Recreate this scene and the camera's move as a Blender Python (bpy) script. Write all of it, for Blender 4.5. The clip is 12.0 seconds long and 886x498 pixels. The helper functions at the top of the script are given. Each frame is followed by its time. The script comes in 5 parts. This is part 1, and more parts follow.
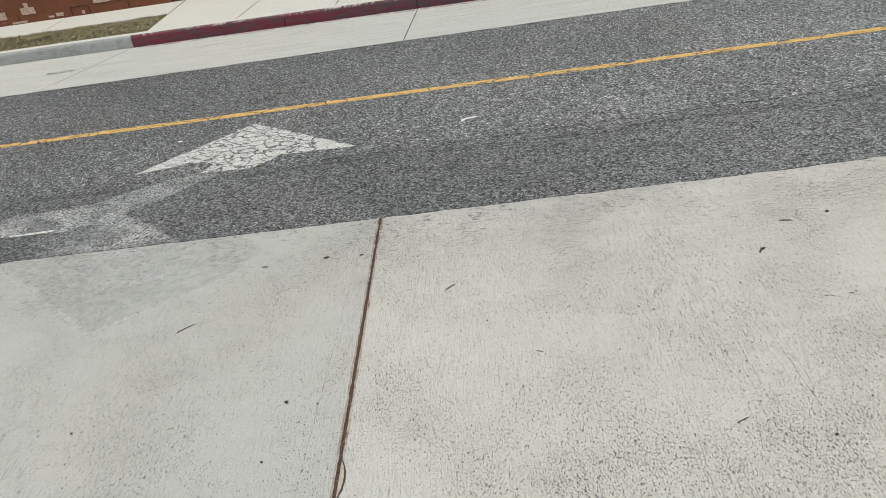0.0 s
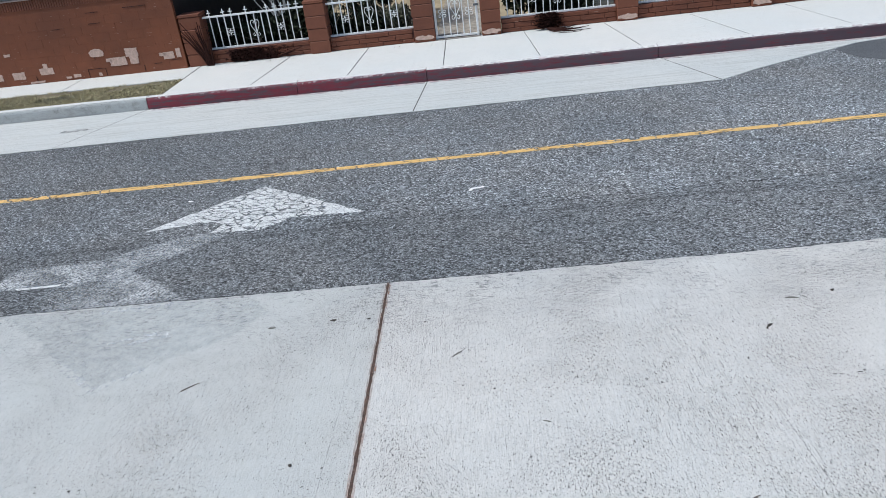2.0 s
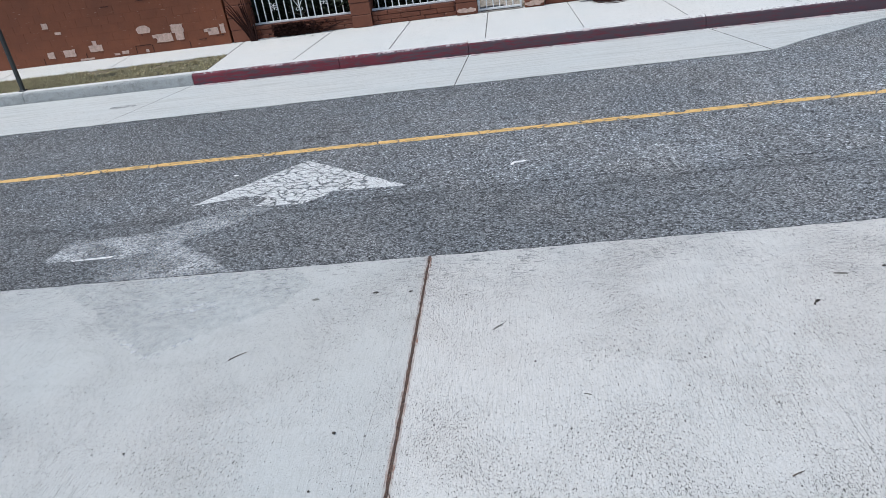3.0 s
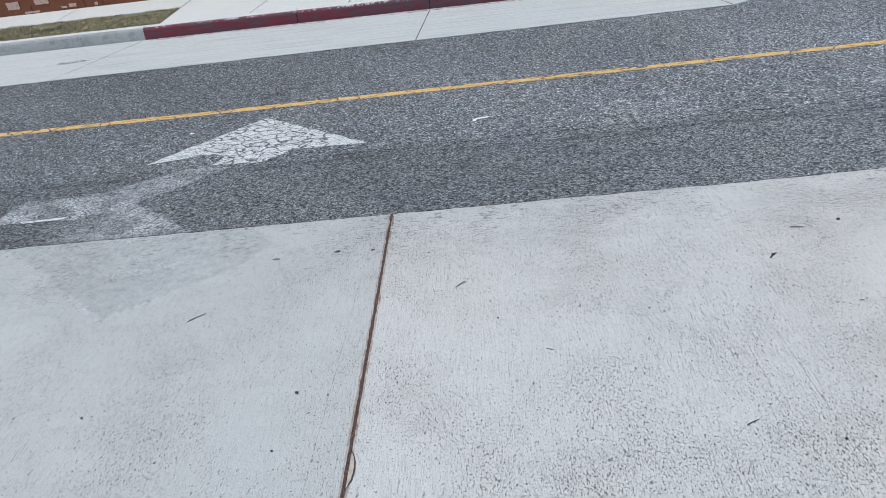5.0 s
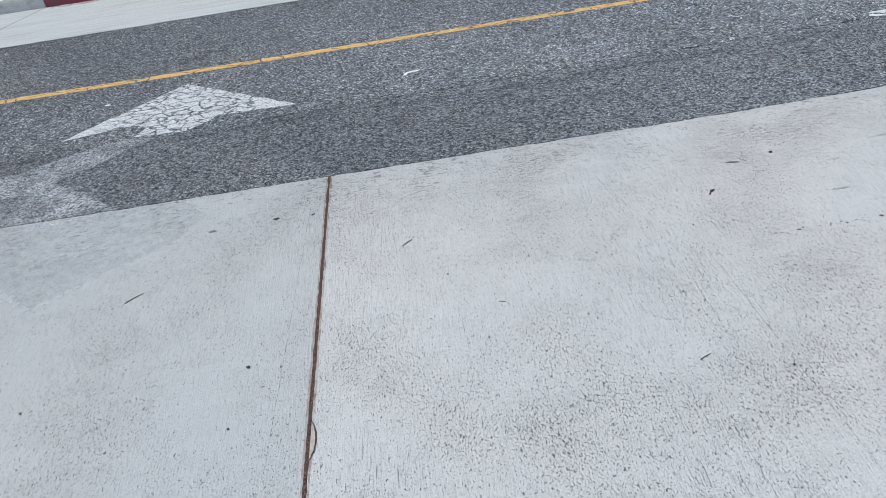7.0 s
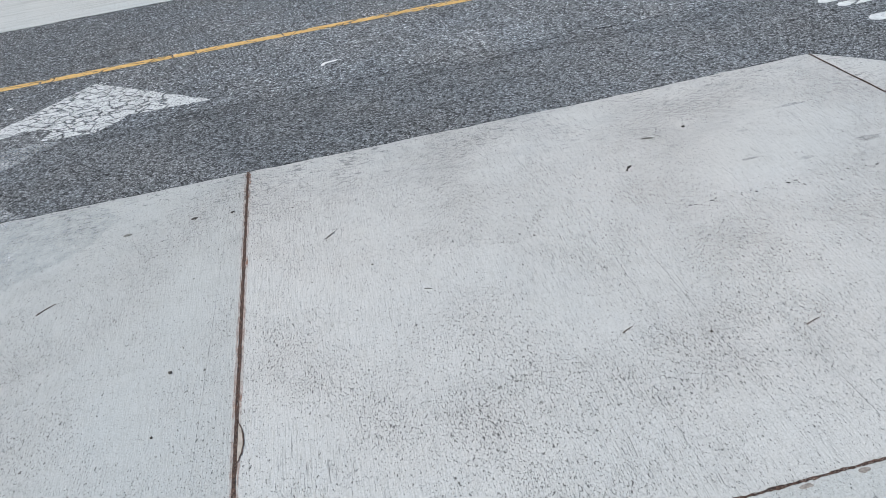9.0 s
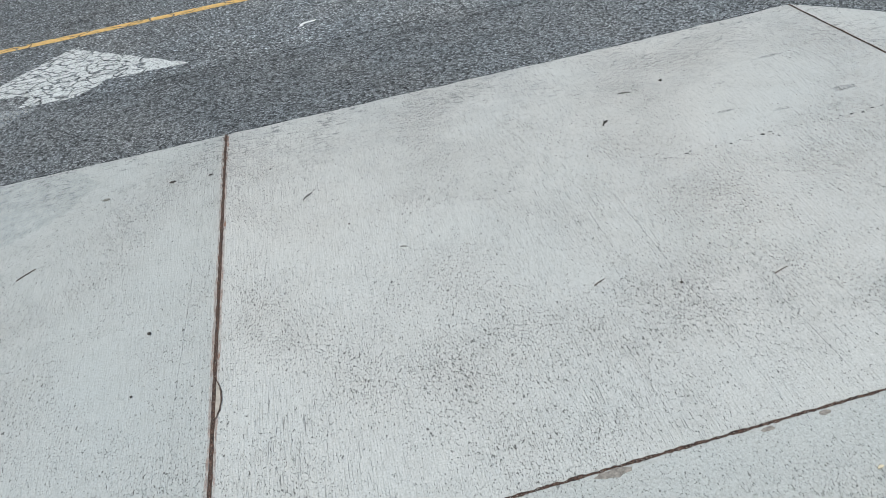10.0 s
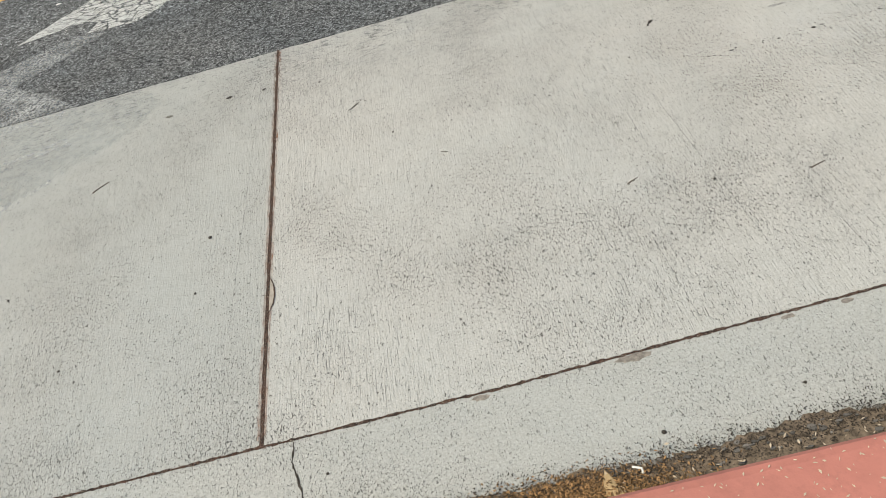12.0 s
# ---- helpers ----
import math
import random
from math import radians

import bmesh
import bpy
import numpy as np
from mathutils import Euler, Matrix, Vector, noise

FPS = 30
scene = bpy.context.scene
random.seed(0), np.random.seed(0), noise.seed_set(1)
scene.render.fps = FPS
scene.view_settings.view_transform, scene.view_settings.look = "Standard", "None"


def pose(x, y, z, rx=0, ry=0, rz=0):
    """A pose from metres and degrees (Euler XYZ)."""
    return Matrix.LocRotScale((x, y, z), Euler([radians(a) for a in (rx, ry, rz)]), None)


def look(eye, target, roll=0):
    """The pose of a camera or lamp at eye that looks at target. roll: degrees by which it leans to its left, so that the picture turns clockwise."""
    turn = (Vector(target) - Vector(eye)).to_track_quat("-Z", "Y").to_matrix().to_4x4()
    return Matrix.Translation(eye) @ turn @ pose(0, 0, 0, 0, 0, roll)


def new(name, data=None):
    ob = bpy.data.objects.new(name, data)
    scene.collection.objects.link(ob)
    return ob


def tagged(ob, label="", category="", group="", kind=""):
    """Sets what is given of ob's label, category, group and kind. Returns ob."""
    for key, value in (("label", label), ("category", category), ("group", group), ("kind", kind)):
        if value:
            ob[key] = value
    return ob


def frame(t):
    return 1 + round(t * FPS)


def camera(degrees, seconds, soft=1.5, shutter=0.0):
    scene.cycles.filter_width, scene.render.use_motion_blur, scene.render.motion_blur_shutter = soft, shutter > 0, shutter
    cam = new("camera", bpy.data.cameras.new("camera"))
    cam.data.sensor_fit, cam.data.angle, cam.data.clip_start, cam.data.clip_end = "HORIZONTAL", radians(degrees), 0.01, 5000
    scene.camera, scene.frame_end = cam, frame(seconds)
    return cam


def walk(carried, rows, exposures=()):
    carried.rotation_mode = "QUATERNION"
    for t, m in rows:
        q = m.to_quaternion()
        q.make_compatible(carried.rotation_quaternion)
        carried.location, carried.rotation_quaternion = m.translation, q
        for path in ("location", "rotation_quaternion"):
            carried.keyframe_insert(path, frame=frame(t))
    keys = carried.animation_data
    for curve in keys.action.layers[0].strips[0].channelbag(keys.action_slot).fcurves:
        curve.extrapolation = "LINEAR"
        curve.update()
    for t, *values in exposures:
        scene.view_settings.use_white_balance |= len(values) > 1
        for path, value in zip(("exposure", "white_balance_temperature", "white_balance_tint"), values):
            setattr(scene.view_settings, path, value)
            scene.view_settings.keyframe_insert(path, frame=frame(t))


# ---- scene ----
cam = camera(61.8, 12.0, soft=0.5)
PATH = [
    (0, (0.802, -4.239, 2.342), (0.631, -2.547, 1.289), -9.6),
    (0.1, (0.798, -4.246, 2.339), (0.637, -2.531, 1.323), -9.2),
    (0.2, (0.794, -4.253, 2.337), (0.632, -2.525, 1.344), -9.3),
    (0.3, (0.79, -4.259, 2.335), (0.627, -2.526, 1.35), -9.3),
    (0.4, (0.785, -4.263, 2.333), (0.627, -2.519, 1.366), -9.2),
    (0.5, (0.78, -4.264, 2.333), (0.631, -2.514, 1.376), -8.9),
    (0.6, (0.774, -4.263, 2.336), (0.678, -2.504, 1.39), -7.6),
    (0.7, (0.767, -4.262, 2.342), (0.676, -2.496, 1.409), -6.7),
    (0.8, (0.761, -4.261, 2.35), (0.67, -2.48, 1.444), -6.1),
    (0.9, (0.755, -4.26, 2.357), (0.665, -2.465, 1.478), -5.8),
    (1, (0.751, -4.259, 2.36), (0.657, -2.454, 1.504), -6.0),
    (1.1, (0.748, -4.26, 2.36), (0.649, -2.45, 1.515), -5.9),
    (1.2, (0.747, -4.262, 2.36), (0.632, -2.452, 1.516), -6.1),
    (1.3, (0.746, -4.264, 2.36), (0.634, -2.457, 1.511), -6.2),
    (1.4, (0.746, -4.267, 2.36), (0.643, -2.463, 1.502), -6.5),
    (1.5, (0.745, -4.269, 2.36), (0.633, -2.468, 1.498), -6.7),
    (1.7, (0.742, -4.271, 2.357), (0.631, -2.476, 1.482), -6.8),
    (1.8, (0.74, -4.272, 2.355), (0.614, -2.479, 1.477), -6.9),
    (2, (0.734, -4.275, 2.352), (0.59, -2.491, 1.459), -7.2),
    (2.2, (0.727, -4.281, 2.356), (0.553, -2.501, 1.46), -7.4),
    (2.3, (0.725, -4.284, 2.359), (0.547, -2.509, 1.456), -7.5),
    (2.5, (0.722, -4.291, 2.363), (0.5, -2.525, 1.45), -8.0),
    (2.7, (0.725, -4.295, 2.36), (0.468, -2.543, 1.43), -8.3),
    (2.8, (0.727, -4.296, 2.358), (0.466, -2.545, 1.428), -8.6),
    (3, (0.729, -4.297, 2.351), (0.471, -2.55, 1.413), -8.7),
    (3.2, (0.728, -4.295, 2.345), (0.499, -2.554, 1.388), -8.4),
    (3.3, (0.726, -4.293, 2.342), (0.515, -2.556, 1.375), -8.3),
    (3.5, (0.725, -4.289, 2.338), (0.526, -2.567, 1.34), -7.8),
    (3.7, (0.725, -4.285, 2.336), (0.545, -2.571, 1.322), -7.5),
    (5.3, (0.739, -4.269, 2.329), (0.567, -2.574, 1.282), -8.0),
    (5.5, (0.739, -4.265, 2.329), (0.575, -2.571, 1.279), -7.7),
    (5.8, (0.72, -4.256, 2.327), (0.58, -2.578, 1.249), -7.7),
    (6, (0.699, -4.249, 2.322), (0.589, -2.577, 1.23), -7.2),
    (6.2, (0.683, -4.242, 2.312), (0.608, -2.573, 1.212), -7.3),
    (6.3, (0.678, -4.238, 2.307), (0.599, -2.575, 1.199), -7.7),
    (6.5, (0.674, -4.228, 2.302), (0.615, -2.587, 1.16), -8.3),
    (6.7, (0.676, -4.218, 2.305), (0.637, -2.588, 1.147), -8.8),
    (8.3, (0.705, -4.201, 2.288), (0.764, -2.585, 1.112), -8.8),
    (8.5, (0.71, -4.203, 2.284), (0.772, -2.598, 1.092), -8.7),
    (8.7, (0.725, -4.205, 2.28), (0.804, -2.61, 1.075), -9.1),
    (9, (0.753, -4.206, 2.275), (0.898, -2.618, 1.067), -9.2),
    (9.2, (0.765, -4.208, 2.274), (0.933, -2.626, 1.062), -9.5),
    (9.5, (0.784, -4.218, 2.272), (0.96, -2.641, 1.054), -9.8),
    (9.7, (0.805, -4.233, 2.264), (0.971, -2.659, 1.042), -9.9),
    (9.8, (0.818, -4.243, 2.259), (0.978, -2.676, 1.025), -10.2),
    (10, (0.846, -4.263, 2.251), (0.977, -2.735, 0.967), -10.5),
    (10.2, (0.876, -4.283, 2.249), (1.012, -2.796, 0.919), -10.1),
    (10.3, (0.895, -4.293, 2.249), (1.024, -2.812, 0.911), -10.4),
    (10.5, (0.951, -4.313, 2.248), (1.067, -2.843, 0.897), -11.4),
    (10.7, (1.03, -4.336, 2.242), (1.119, -2.885, 0.868), -12.9),
    (10.8, (1.067, -4.348, 2.238), (1.138, -2.892, 0.869), -13.5),
    (11, (1.104, -4.372, 2.234), (1.237, -2.934, 0.85), -13.3),
    (11.1, (1.102, -4.384, 2.235), (1.236, -2.931, 0.867), -12.9),
    (11.2, (1.097, -4.396, 2.239), (1.204, -2.972, 0.838), -13.8),
    (11.3, (1.089, -4.407, 2.243), (1.108, -2.979, 0.842), -16.4),
    (11.4, (1.078, -4.417, 2.247), (1.119, -3.013, 0.823), -16.2),
    (11.5, (1.065, -4.425, 2.25), (1.071, -3.018, 0.828), -17.2),
    (11.6, (1.05, -4.432, 2.252), (1.024, -3.023, 0.832), -17.7),
    (11.7, (1.034, -4.438, 2.252), (0.961, -3.01, 0.853), -18.6),
    (11.8, (1.018, -4.442, 2.253), (0.961, -3.013, 0.855), -18.0),
    (11.9, (1.0, -4.446, 2.253), (0.922, -3.02, 0.853), -17.6),
    (12, (0.982, -4.45, 2.253), (0.868, -3.027, 0.852), -17.8),
]
EXPOSURE = [
    (0.0, 0.04, 7000, 3), (0.5, 0.12, 6950, 3), (0.7, 0.15, 6800, 3), (0.8, 0.19, 6050, 5), (0.9, 0.22, 5980, 6),
    (2.0, 0.22, 5940, 6), (3.0, 0.18, 5940, 7), (3.5, 0.10, 5940, 6), (6.5, 0.09, 5940, 6), (8.5, 0.07, 6020, 6), (9.5, 0.06, 6120, 4), (10.2, 0.05, 6250, 1),
    (10.8, -0.03, 6700, 2), (11.2, -0.04, 7150, 3), (12.0, 0.03, 7180, 3),
]
walk(cam, [(t, look(eye, target, roll)) for t, eye, target, roll in PATH], EXPOSURE)

# ---- light ----
world = bpy.data.worlds.new("sky")
scene.world = world
world.use_nodes = True
wn = world.node_tree
sky = wn.nodes.new("ShaderNodeTexSky")
sky.sky_type, sky.sun_disc = "NISHITA", False
SUN_EL, SUN_AZ = 62.0, 250.0   # degrees; azimuth clockwise from +y
sky.sun_elevation, sky.sun_rotation = radians(SUN_EL), radians(SUN_AZ)
sky.air_density, sky.dust_density = 1.0, 2.0
wn.nodes["Background"].inputs["Strength"].default_value = 0.12
wn.links.new(sky.outputs["Color"], wn.nodes["Background"].inputs["Color"])
sun_data = bpy.data.lights.new("sun", "SUN")
sun_data.energy, sun_data.angle, sun_data.color = 2.6, radians(1.0), (1.0, 0.95, 0.87)
sun = new("sun", sun_data)
sd = Vector((math.sin(radians(SUN_AZ)) * math.cos(radians(SUN_EL)), math.cos(radians(SUN_AZ)) * math.cos(radians(SUN_EL)), math.sin(radians(SUN_EL))))
sun.matrix_world = look(sd * 40, (0, 0, 0))


# ---- materials ----
class Mat:
    """A node material with short ways to add textures."""

    def __init__(self, name, rough=0.8, metal=0.0):
        self.m = bpy.data.materials.new(name)
        self.m.use_nodes = True
        self.t = self.m.node_tree
        self.b = self.t.nodes["Principled BSDF"]
        self.b.inputs["Roughness"].default_value = rough
        self.b.inputs["Metallic"].default_value = metal
        self.pos = self.t.nodes.new("ShaderNodeNewGeometry").outputs["Position"]

    def put(self, sock, v):
        if isinstance(v, bpy.types.NodeSocket):
            self.t.links.new(v, sock)
        else:
            sock.default_value = (*v, 1.0) if isinstance(v, tuple) and len(v) == 3 and sock.type == "RGBA" else v

    def scaled(self, s, rot=0.0):
        n = self.t.nodes.new("ShaderNodeMapping")
        n.inputs["Scale"].default_value = s
        n.inputs["Rotation"].default_value = (0, 0, rot)
        self.t.links.new(self.pos, n.inputs["Vector"])
        return n.outputs["Vector"]

    def noise(self, scale, detail=3.0, rough=0.55, vec=None, distort=0.0):
        n = self.t.nodes.new("ShaderNodeTexNoise")
        n.inputs["Scale"].default_value, n.inputs["Detail"].default_value = scale, detail
        n.inputs["Roughness"].default_value, n.inputs["Distortion"].default_value = rough, distort
        self.t.links.new(vec or self.pos, n.inputs["Vector"])
        return n.outputs["Fac"]

    def cells(self, scale, out="Color", feature="F1", vec=None):
        n = self.t.nodes.new("ShaderNodeTexVoronoi")
        n.feature = feature
        n.inputs["Scale"].default_value = scale
        self.t.links.new(vec or self.pos, n.inputs["Vector"])
        return n.outputs[out]

    def axis(self, i, v=None):
        n = self.t.nodes.new("ShaderNodeSeparateXYZ")
        self.t.links.new(v or self.pos, n.inputs[0])
        return n.outputs[i]

    def chance(self):
        return self.t.nodes.new("ShaderNodeObjectInfo").outputs["Random"]

    def island(self):
        return self.t.nodes.new("ShaderNodeNewGeometry").outputs["Random Per Island"]

    def calc(self, op, a, b=0.0):
        n = self.t.nodes.new("ShaderNodeMath")
        n.operation = op
        self.put(n.inputs[0], a)
        self.put(n.inputs[1], b)
        return n.outputs[0]

    def step(self, v, lo, hi, a=0.0, b=1.0):
        n = self.t.nodes.new("ShaderNodeMapRange")
        for k, w in zip(("Value", "From Min", "From Max", "To Min", "To Max"), (v, lo, hi, a, b)):
            self.put(n.inputs[k], w)
        return n.outputs[0]

    def mix(self, f, a, b, kind="MIX"):
        n = self.t.nodes.new("ShaderNodeMix")
        n.data_type, n.blend_type = "RGBA", kind
        self.put(n.inputs["Factor"], f)
        self.put(n.inputs["A"], a)
        self.put(n.inputs["B"], b)
        return n.outputs["Result"]

    def color(self, c):
        self.put(self.b.inputs["Base Color"], c)
        return self

    def bump(self, h, dist, strength=1.0):
        n = self.t.nodes.new("ShaderNodeBump")
        n.inputs["Distance"].default_value, n.inputs["Strength"].default_value = dist, strength
        self.put(n.inputs["Height"], h)
        self.t.links.new(n.outputs["Normal"], self.b.inputs["Normal"])
        return self

    def holes(self, keep):
        """Lets the surface wear through where keep is 0."""
        tr = self.t.nodes.new("ShaderNodeBsdfTransparent")
        mx = self.t.nodes.new("ShaderNodeMixShader")
        self.put(mx.inputs[0], keep)
        self.t.links.new(tr.outputs[0], mx.inputs[1])
        self.t.links.new(self.b.outputs[0], mx.inputs[2])
        self.t.links.new(mx.outputs[0], self.t.nodes["Material Output"].inputs["Surface"])
        return self


def concrete(name, base, pits=1.0, broom=(150.0, 9.0, 1.0), streak=0.35, smear=0.0):
    k = Mat(name, 0.85)
    big = k.noise(0.55, 5, 0.6)
    mid = k.noise(5.0, 6, 0.72, k.scaled((0.55, 1.5, 1.0)))
    fine = k.noise(120.0, 2.5, 0.65)
    grain = k.noise(1.0, 2, 0.6, k.scaled(broom))
    c = tuple(base)
    cool = (c[0] * 0.962, c[1] * 0.985, c[2] * 1.0)
    warm = (min(c[0] * 1.04, 0.9), min(c[1] * 1.015, 0.9), min(c[2] * 1.0, 0.9))
    col = k.mix(k.step(big, 0.34, 0.66), cool, warm)
    col = k.mix(k.calc("MULTIPLY", k.step(mid, 0.46, 0.72), 0.22), col, (c[0] * 0.72, c[1] * 0.71, c[2] * 0.68))
    col = k.mix(k.calc("MULTIPLY", k.step(fine, 0.42, 0.66), 0.42), col, (c[0] * 0.62, c[1] * 0.61, c[2] * 0.58))
    col = k.mix(k.calc("MULTIPLY", k.step(grain, 0.48, 0.70), streak), col, (c[0] * 0.58, c[1] * 0.57, c[2] * 0.54))
    spark = k.noise(150.0, 2, 0.6)
    col = k.mix(k.calc("MULTIPLY", k.step(spark, 0.56, 0.70), 0.35), col, (min(c[0] * 1.4, 0.88), min(c[1] * 1.4, 0.88), min(c[2] * 1.4, 0.86)))
    # small voids drawn out by the broom, far more of them in worn areas
    area = k.step(k.noise(1.15, 5, 0.62), 0.36, 0.64, 0.0, 0.085)
    void = k.noise(1.0, 2.5, 0.6, k.scaled((205.0, 95.0, 95.0), 0.10), 0.9)
    hole = k.step(k.calc("ADD", void, k.calc("MULTIPLY", area, pits)), 0.645, 0.700)
    void2 = k.noise(1.0, 2.0, 0.5, k.scaled((118.0, 58.0, 60.0), 0.16), 0.8)
    hole2 = k.calc("MULTIPLY", k.step(k.calc("ADD", void2, k.calc("MULTIPLY", area, 0.75 * pits)), 0.680, 0.720), 0.9 * min(pits, 1.0))
    # long scratches of the broom, in patches
    scr = k.noise(1.0, 1.5, 0.5, k.scaled((250.0, 8.0, 20.0), 0.05), 0.3)
    scr = k.calc("MULTIPLY", k.step(scr, 0.64, 0.70), k.step(k.noise(0.8, 4, 0.6), 0.47, 0.60, 0.0, 0.65 if pits >= 1.0 else 0.12))
    both = k.calc("MAXIMUM", k.calc("MAXIMUM", k.calc("MULTIPLY", hole, 0.86), hole2), scr)
    col = k.mix(both, col, (0.10, 0.094, 0.086))
    if smear:
        # tyre smears and bitumen specks drawn out along the road edge
        near = k.step(k.calc("ADD", k.axis(1), k.calc("MULTIPLY", k.noise(1.5, 3), 0.5)), -0.65, 0.20)
        dash = k.step(k.calc("ADD", k.noise(1.0, 3.5, 0.65, k.scaled((15.0, 55.0, 20.0), -0.2), 0.8), k.step(k.noise(2.2, 4, 0.65), 0.3, 0.7, -0.08, 0.06)), 0.565, 0.66)
        col = k.mix(k.calc("MULTIPLY", k.calc("MULTIPLY", dash, near), smear), col, (0.13, 0.13, 0.135))
        film = k.step(k.noise(1.0, 4.0, 0.65, k.scaled((1.6, 5.0, 1.0), -0.15)), 0.46, 0.66)
        col = k.mix(k.calc("MULTIPLY", k.calc("MULTIPLY", film, near), smear * 0.26), col, (0.26, 0.27, 0.28))
    k.color(col)
    h = k.calc("SUBTRACT", k.calc("ADD", k.calc("MULTIPLY", fine, 0.5), k.calc("MULTIPLY", grain, 0.5)), both)
    return k.bump(h, 0.005, 0.8).m


def asphalt_material():
    k = Mat("worn_asphalt", 0.9)
    y = k.calc("ADD", k.axis(1), k.calc("MULTIPLY", k.noise(0.8, 4), 0.25))
    # coarse lane beyond the seam, smoother slurry along the concrete
    coarse = k.step(y, 1.14, 1.28)
    far = k.step(y, 2.45, 3.4)
    stone = k.axis(0, k.cells(80.0))
    stone2 = k.axis(1, k.cells(150.0))
    v = k.step(stone, 0.0, 1.0, 0.012, 0.29)
    v = k.calc("ADD", v, k.step(stone2, 0.0, 1.0, -0.040, 0.065))
    bright = k.calc("MULTIPLY", k.step(stone, 0.86, 0.97), k.step(coarse, 0, 1, 0.05, 0.20))
    v = k.calc("ADD", v, bright)
    gap = k.step(k.cells(80.0, "Distance", "DISTANCE_TO_EDGE"), 0.0, 0.16, 0.08, 1.10)
    v = k.calc("MULTIPLY", v, gap)
    wear = k.noise(0.55, 5, 0.6)
    v = k.calc("MULTIPLY", v, k.step(wear, 0.3, 0.7, 0.82, 1.16))
    v = k.calc("MULTIPLY", v, k.step(k.noise(5.0, 4, 0.6), 0.3, 0.7, 0.93, 1.07))
    lane = k.calc("SUBTRACT", k.step(coarse, 0, 1, 1.07, 1.24), k.calc("MULTIPLY", far, 0.11))
    v = k.calc("MULTIPLY", v, lane)
    # the asphalt gets paler towards +x, with a noisy transition
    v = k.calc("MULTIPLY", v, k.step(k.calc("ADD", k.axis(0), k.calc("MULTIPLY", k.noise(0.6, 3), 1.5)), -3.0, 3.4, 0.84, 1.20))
    v = k.calc("MULTIPLY", v, k.step(k.noise(60.0, 2.5, 0.7), 0.32, 0.68, 0.80, 1.20))
    # seam between the two courses and fine map cracks
    seam = k.step(k.calc("ABSOLUTE", k.calc("SUBTRACT", y, 1.09)), 0.0, 0.035, 0.45, 0.0)
    seam = k.calc("MULTIPLY", seam, k.step(k.noise(2.5, 3), 0.4, 0.55))
    crk = k.step(k.cells(2.6, "Distance", "DISTANCE_TO_EDGE", vec=k.pos), 0.0, 0.018, 0.6, 0.0)
    crk = k.calc("MULTIPLY", crk, k.step(k.noise(0.7, 3), 0.57, 0.62))
    v = k.calc("MULTIPLY", v, k.calc("SUBTRACT", 1.0, k.calc("MAXIMUM", seam, crk)))
    tint = k.mix(k.step(k.noise(1.3, 3), 0.35, 0.65), (0.95, 1.0, 1.04), (0.99, 1.0, 1.0))
    comb = k.t.nodes.new("ShaderNodeCombineColor")
    for s in comb.inputs:
        k.put(s, v)
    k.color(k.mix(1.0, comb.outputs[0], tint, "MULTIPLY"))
    k.bump(k.calc("ADD", stone, k.calc("MULTIPLY", stone2, 0.5)), 0.006, 0.6)
    return k.m


def patch_material():
    k = Mat("dark_asphalt_patch", 0.88)
    s = k.axis(0, k.cells(170.0))
    c = k.mix(s, (0.055, 0.058, 0.063), (0.115, 0.118, 0.125))
    c = k.mix(k.calc("MULTIPLY", k.step(k.noise(1.2, 4), 0.4, 0.7), 0.5), c, (0.15, 0.15, 0.15))
    return k.color(c).bump(s, 0.003, 0.5).m


def paint(name, base, wear, crack_scale, crack_width, rough=0.65, whole=None):
    """Road paint, cracked and worn through to the asphalt."""
    k = Mat(name, rough)
    warp = k.t.nodes.new("ShaderNodeVectorMath")
    warp.operation = "ADD"
    k.put(warp.inputs[0], k.pos)
    w2 = k.t.nodes.new("ShaderNodeTexNoise")
    w2.inputs["Scale"].default_value = 6.0
    k.t.links.new(k.pos, w2.inputs["Vector"])
    sc = k.t.nodes.new("ShaderNodeVectorMath")
    sc.operation = "SCALE"
    sc.inputs["Scale"].default_value = 0.16
    k.t.links.new(w2.outputs["Color"], sc.inputs[0])
    k.t.links.new(sc.outputs[0], warp.inputs[1])
    drawn = k.t.nodes.new("ShaderNodeMapping")
    drawn.inputs["Scale"].default_value = (0.62, 1.35, 1.0)
    k.t.links.new(warp.outputs[0], drawn.inputs["Vector"])
    edge = k.cells(crack_scale, "Distance", "DISTANCE_TO_EDGE", vec=drawn.outputs["Vector"])
    solid = k.step(edge, crack_width * 0.45, crack_width)
    if whole:
        off = k.calc("ABSOLUTE", k.calc("SUBTRACT", k.axis(0), whole[0]))
        solid = k.calc("MAXIMUM", solid, k.step(k.calc("ADD", off, k.calc("MULTIPLY", k.noise(9.0, 3), 0.25)), whole[1], whole[1] + 0.12))
    spots = k.step(k.noise(70.0, 4, 0.7), wear - 0.05, wear + 0.05)
    broad = k.step(k.noise(4.0, 4, 0.65), 0.30, 0.48, 0.3, 1.0)
    dirt = k.noise(18.0, 4, 0.65)
    c = k.mix(k.step(dirt, 0.35, 0.7), tuple(v * 0.72 for v in base), base)
    k.color(c)
    k.bump(spots, 0.002, 0.4)
    return k.holes(k.calc("MULTIPLY", k.calc("MULTIPLY", solid, spots), k.step(broad, 0.3, 0.75, 0.62, 1.0))).m


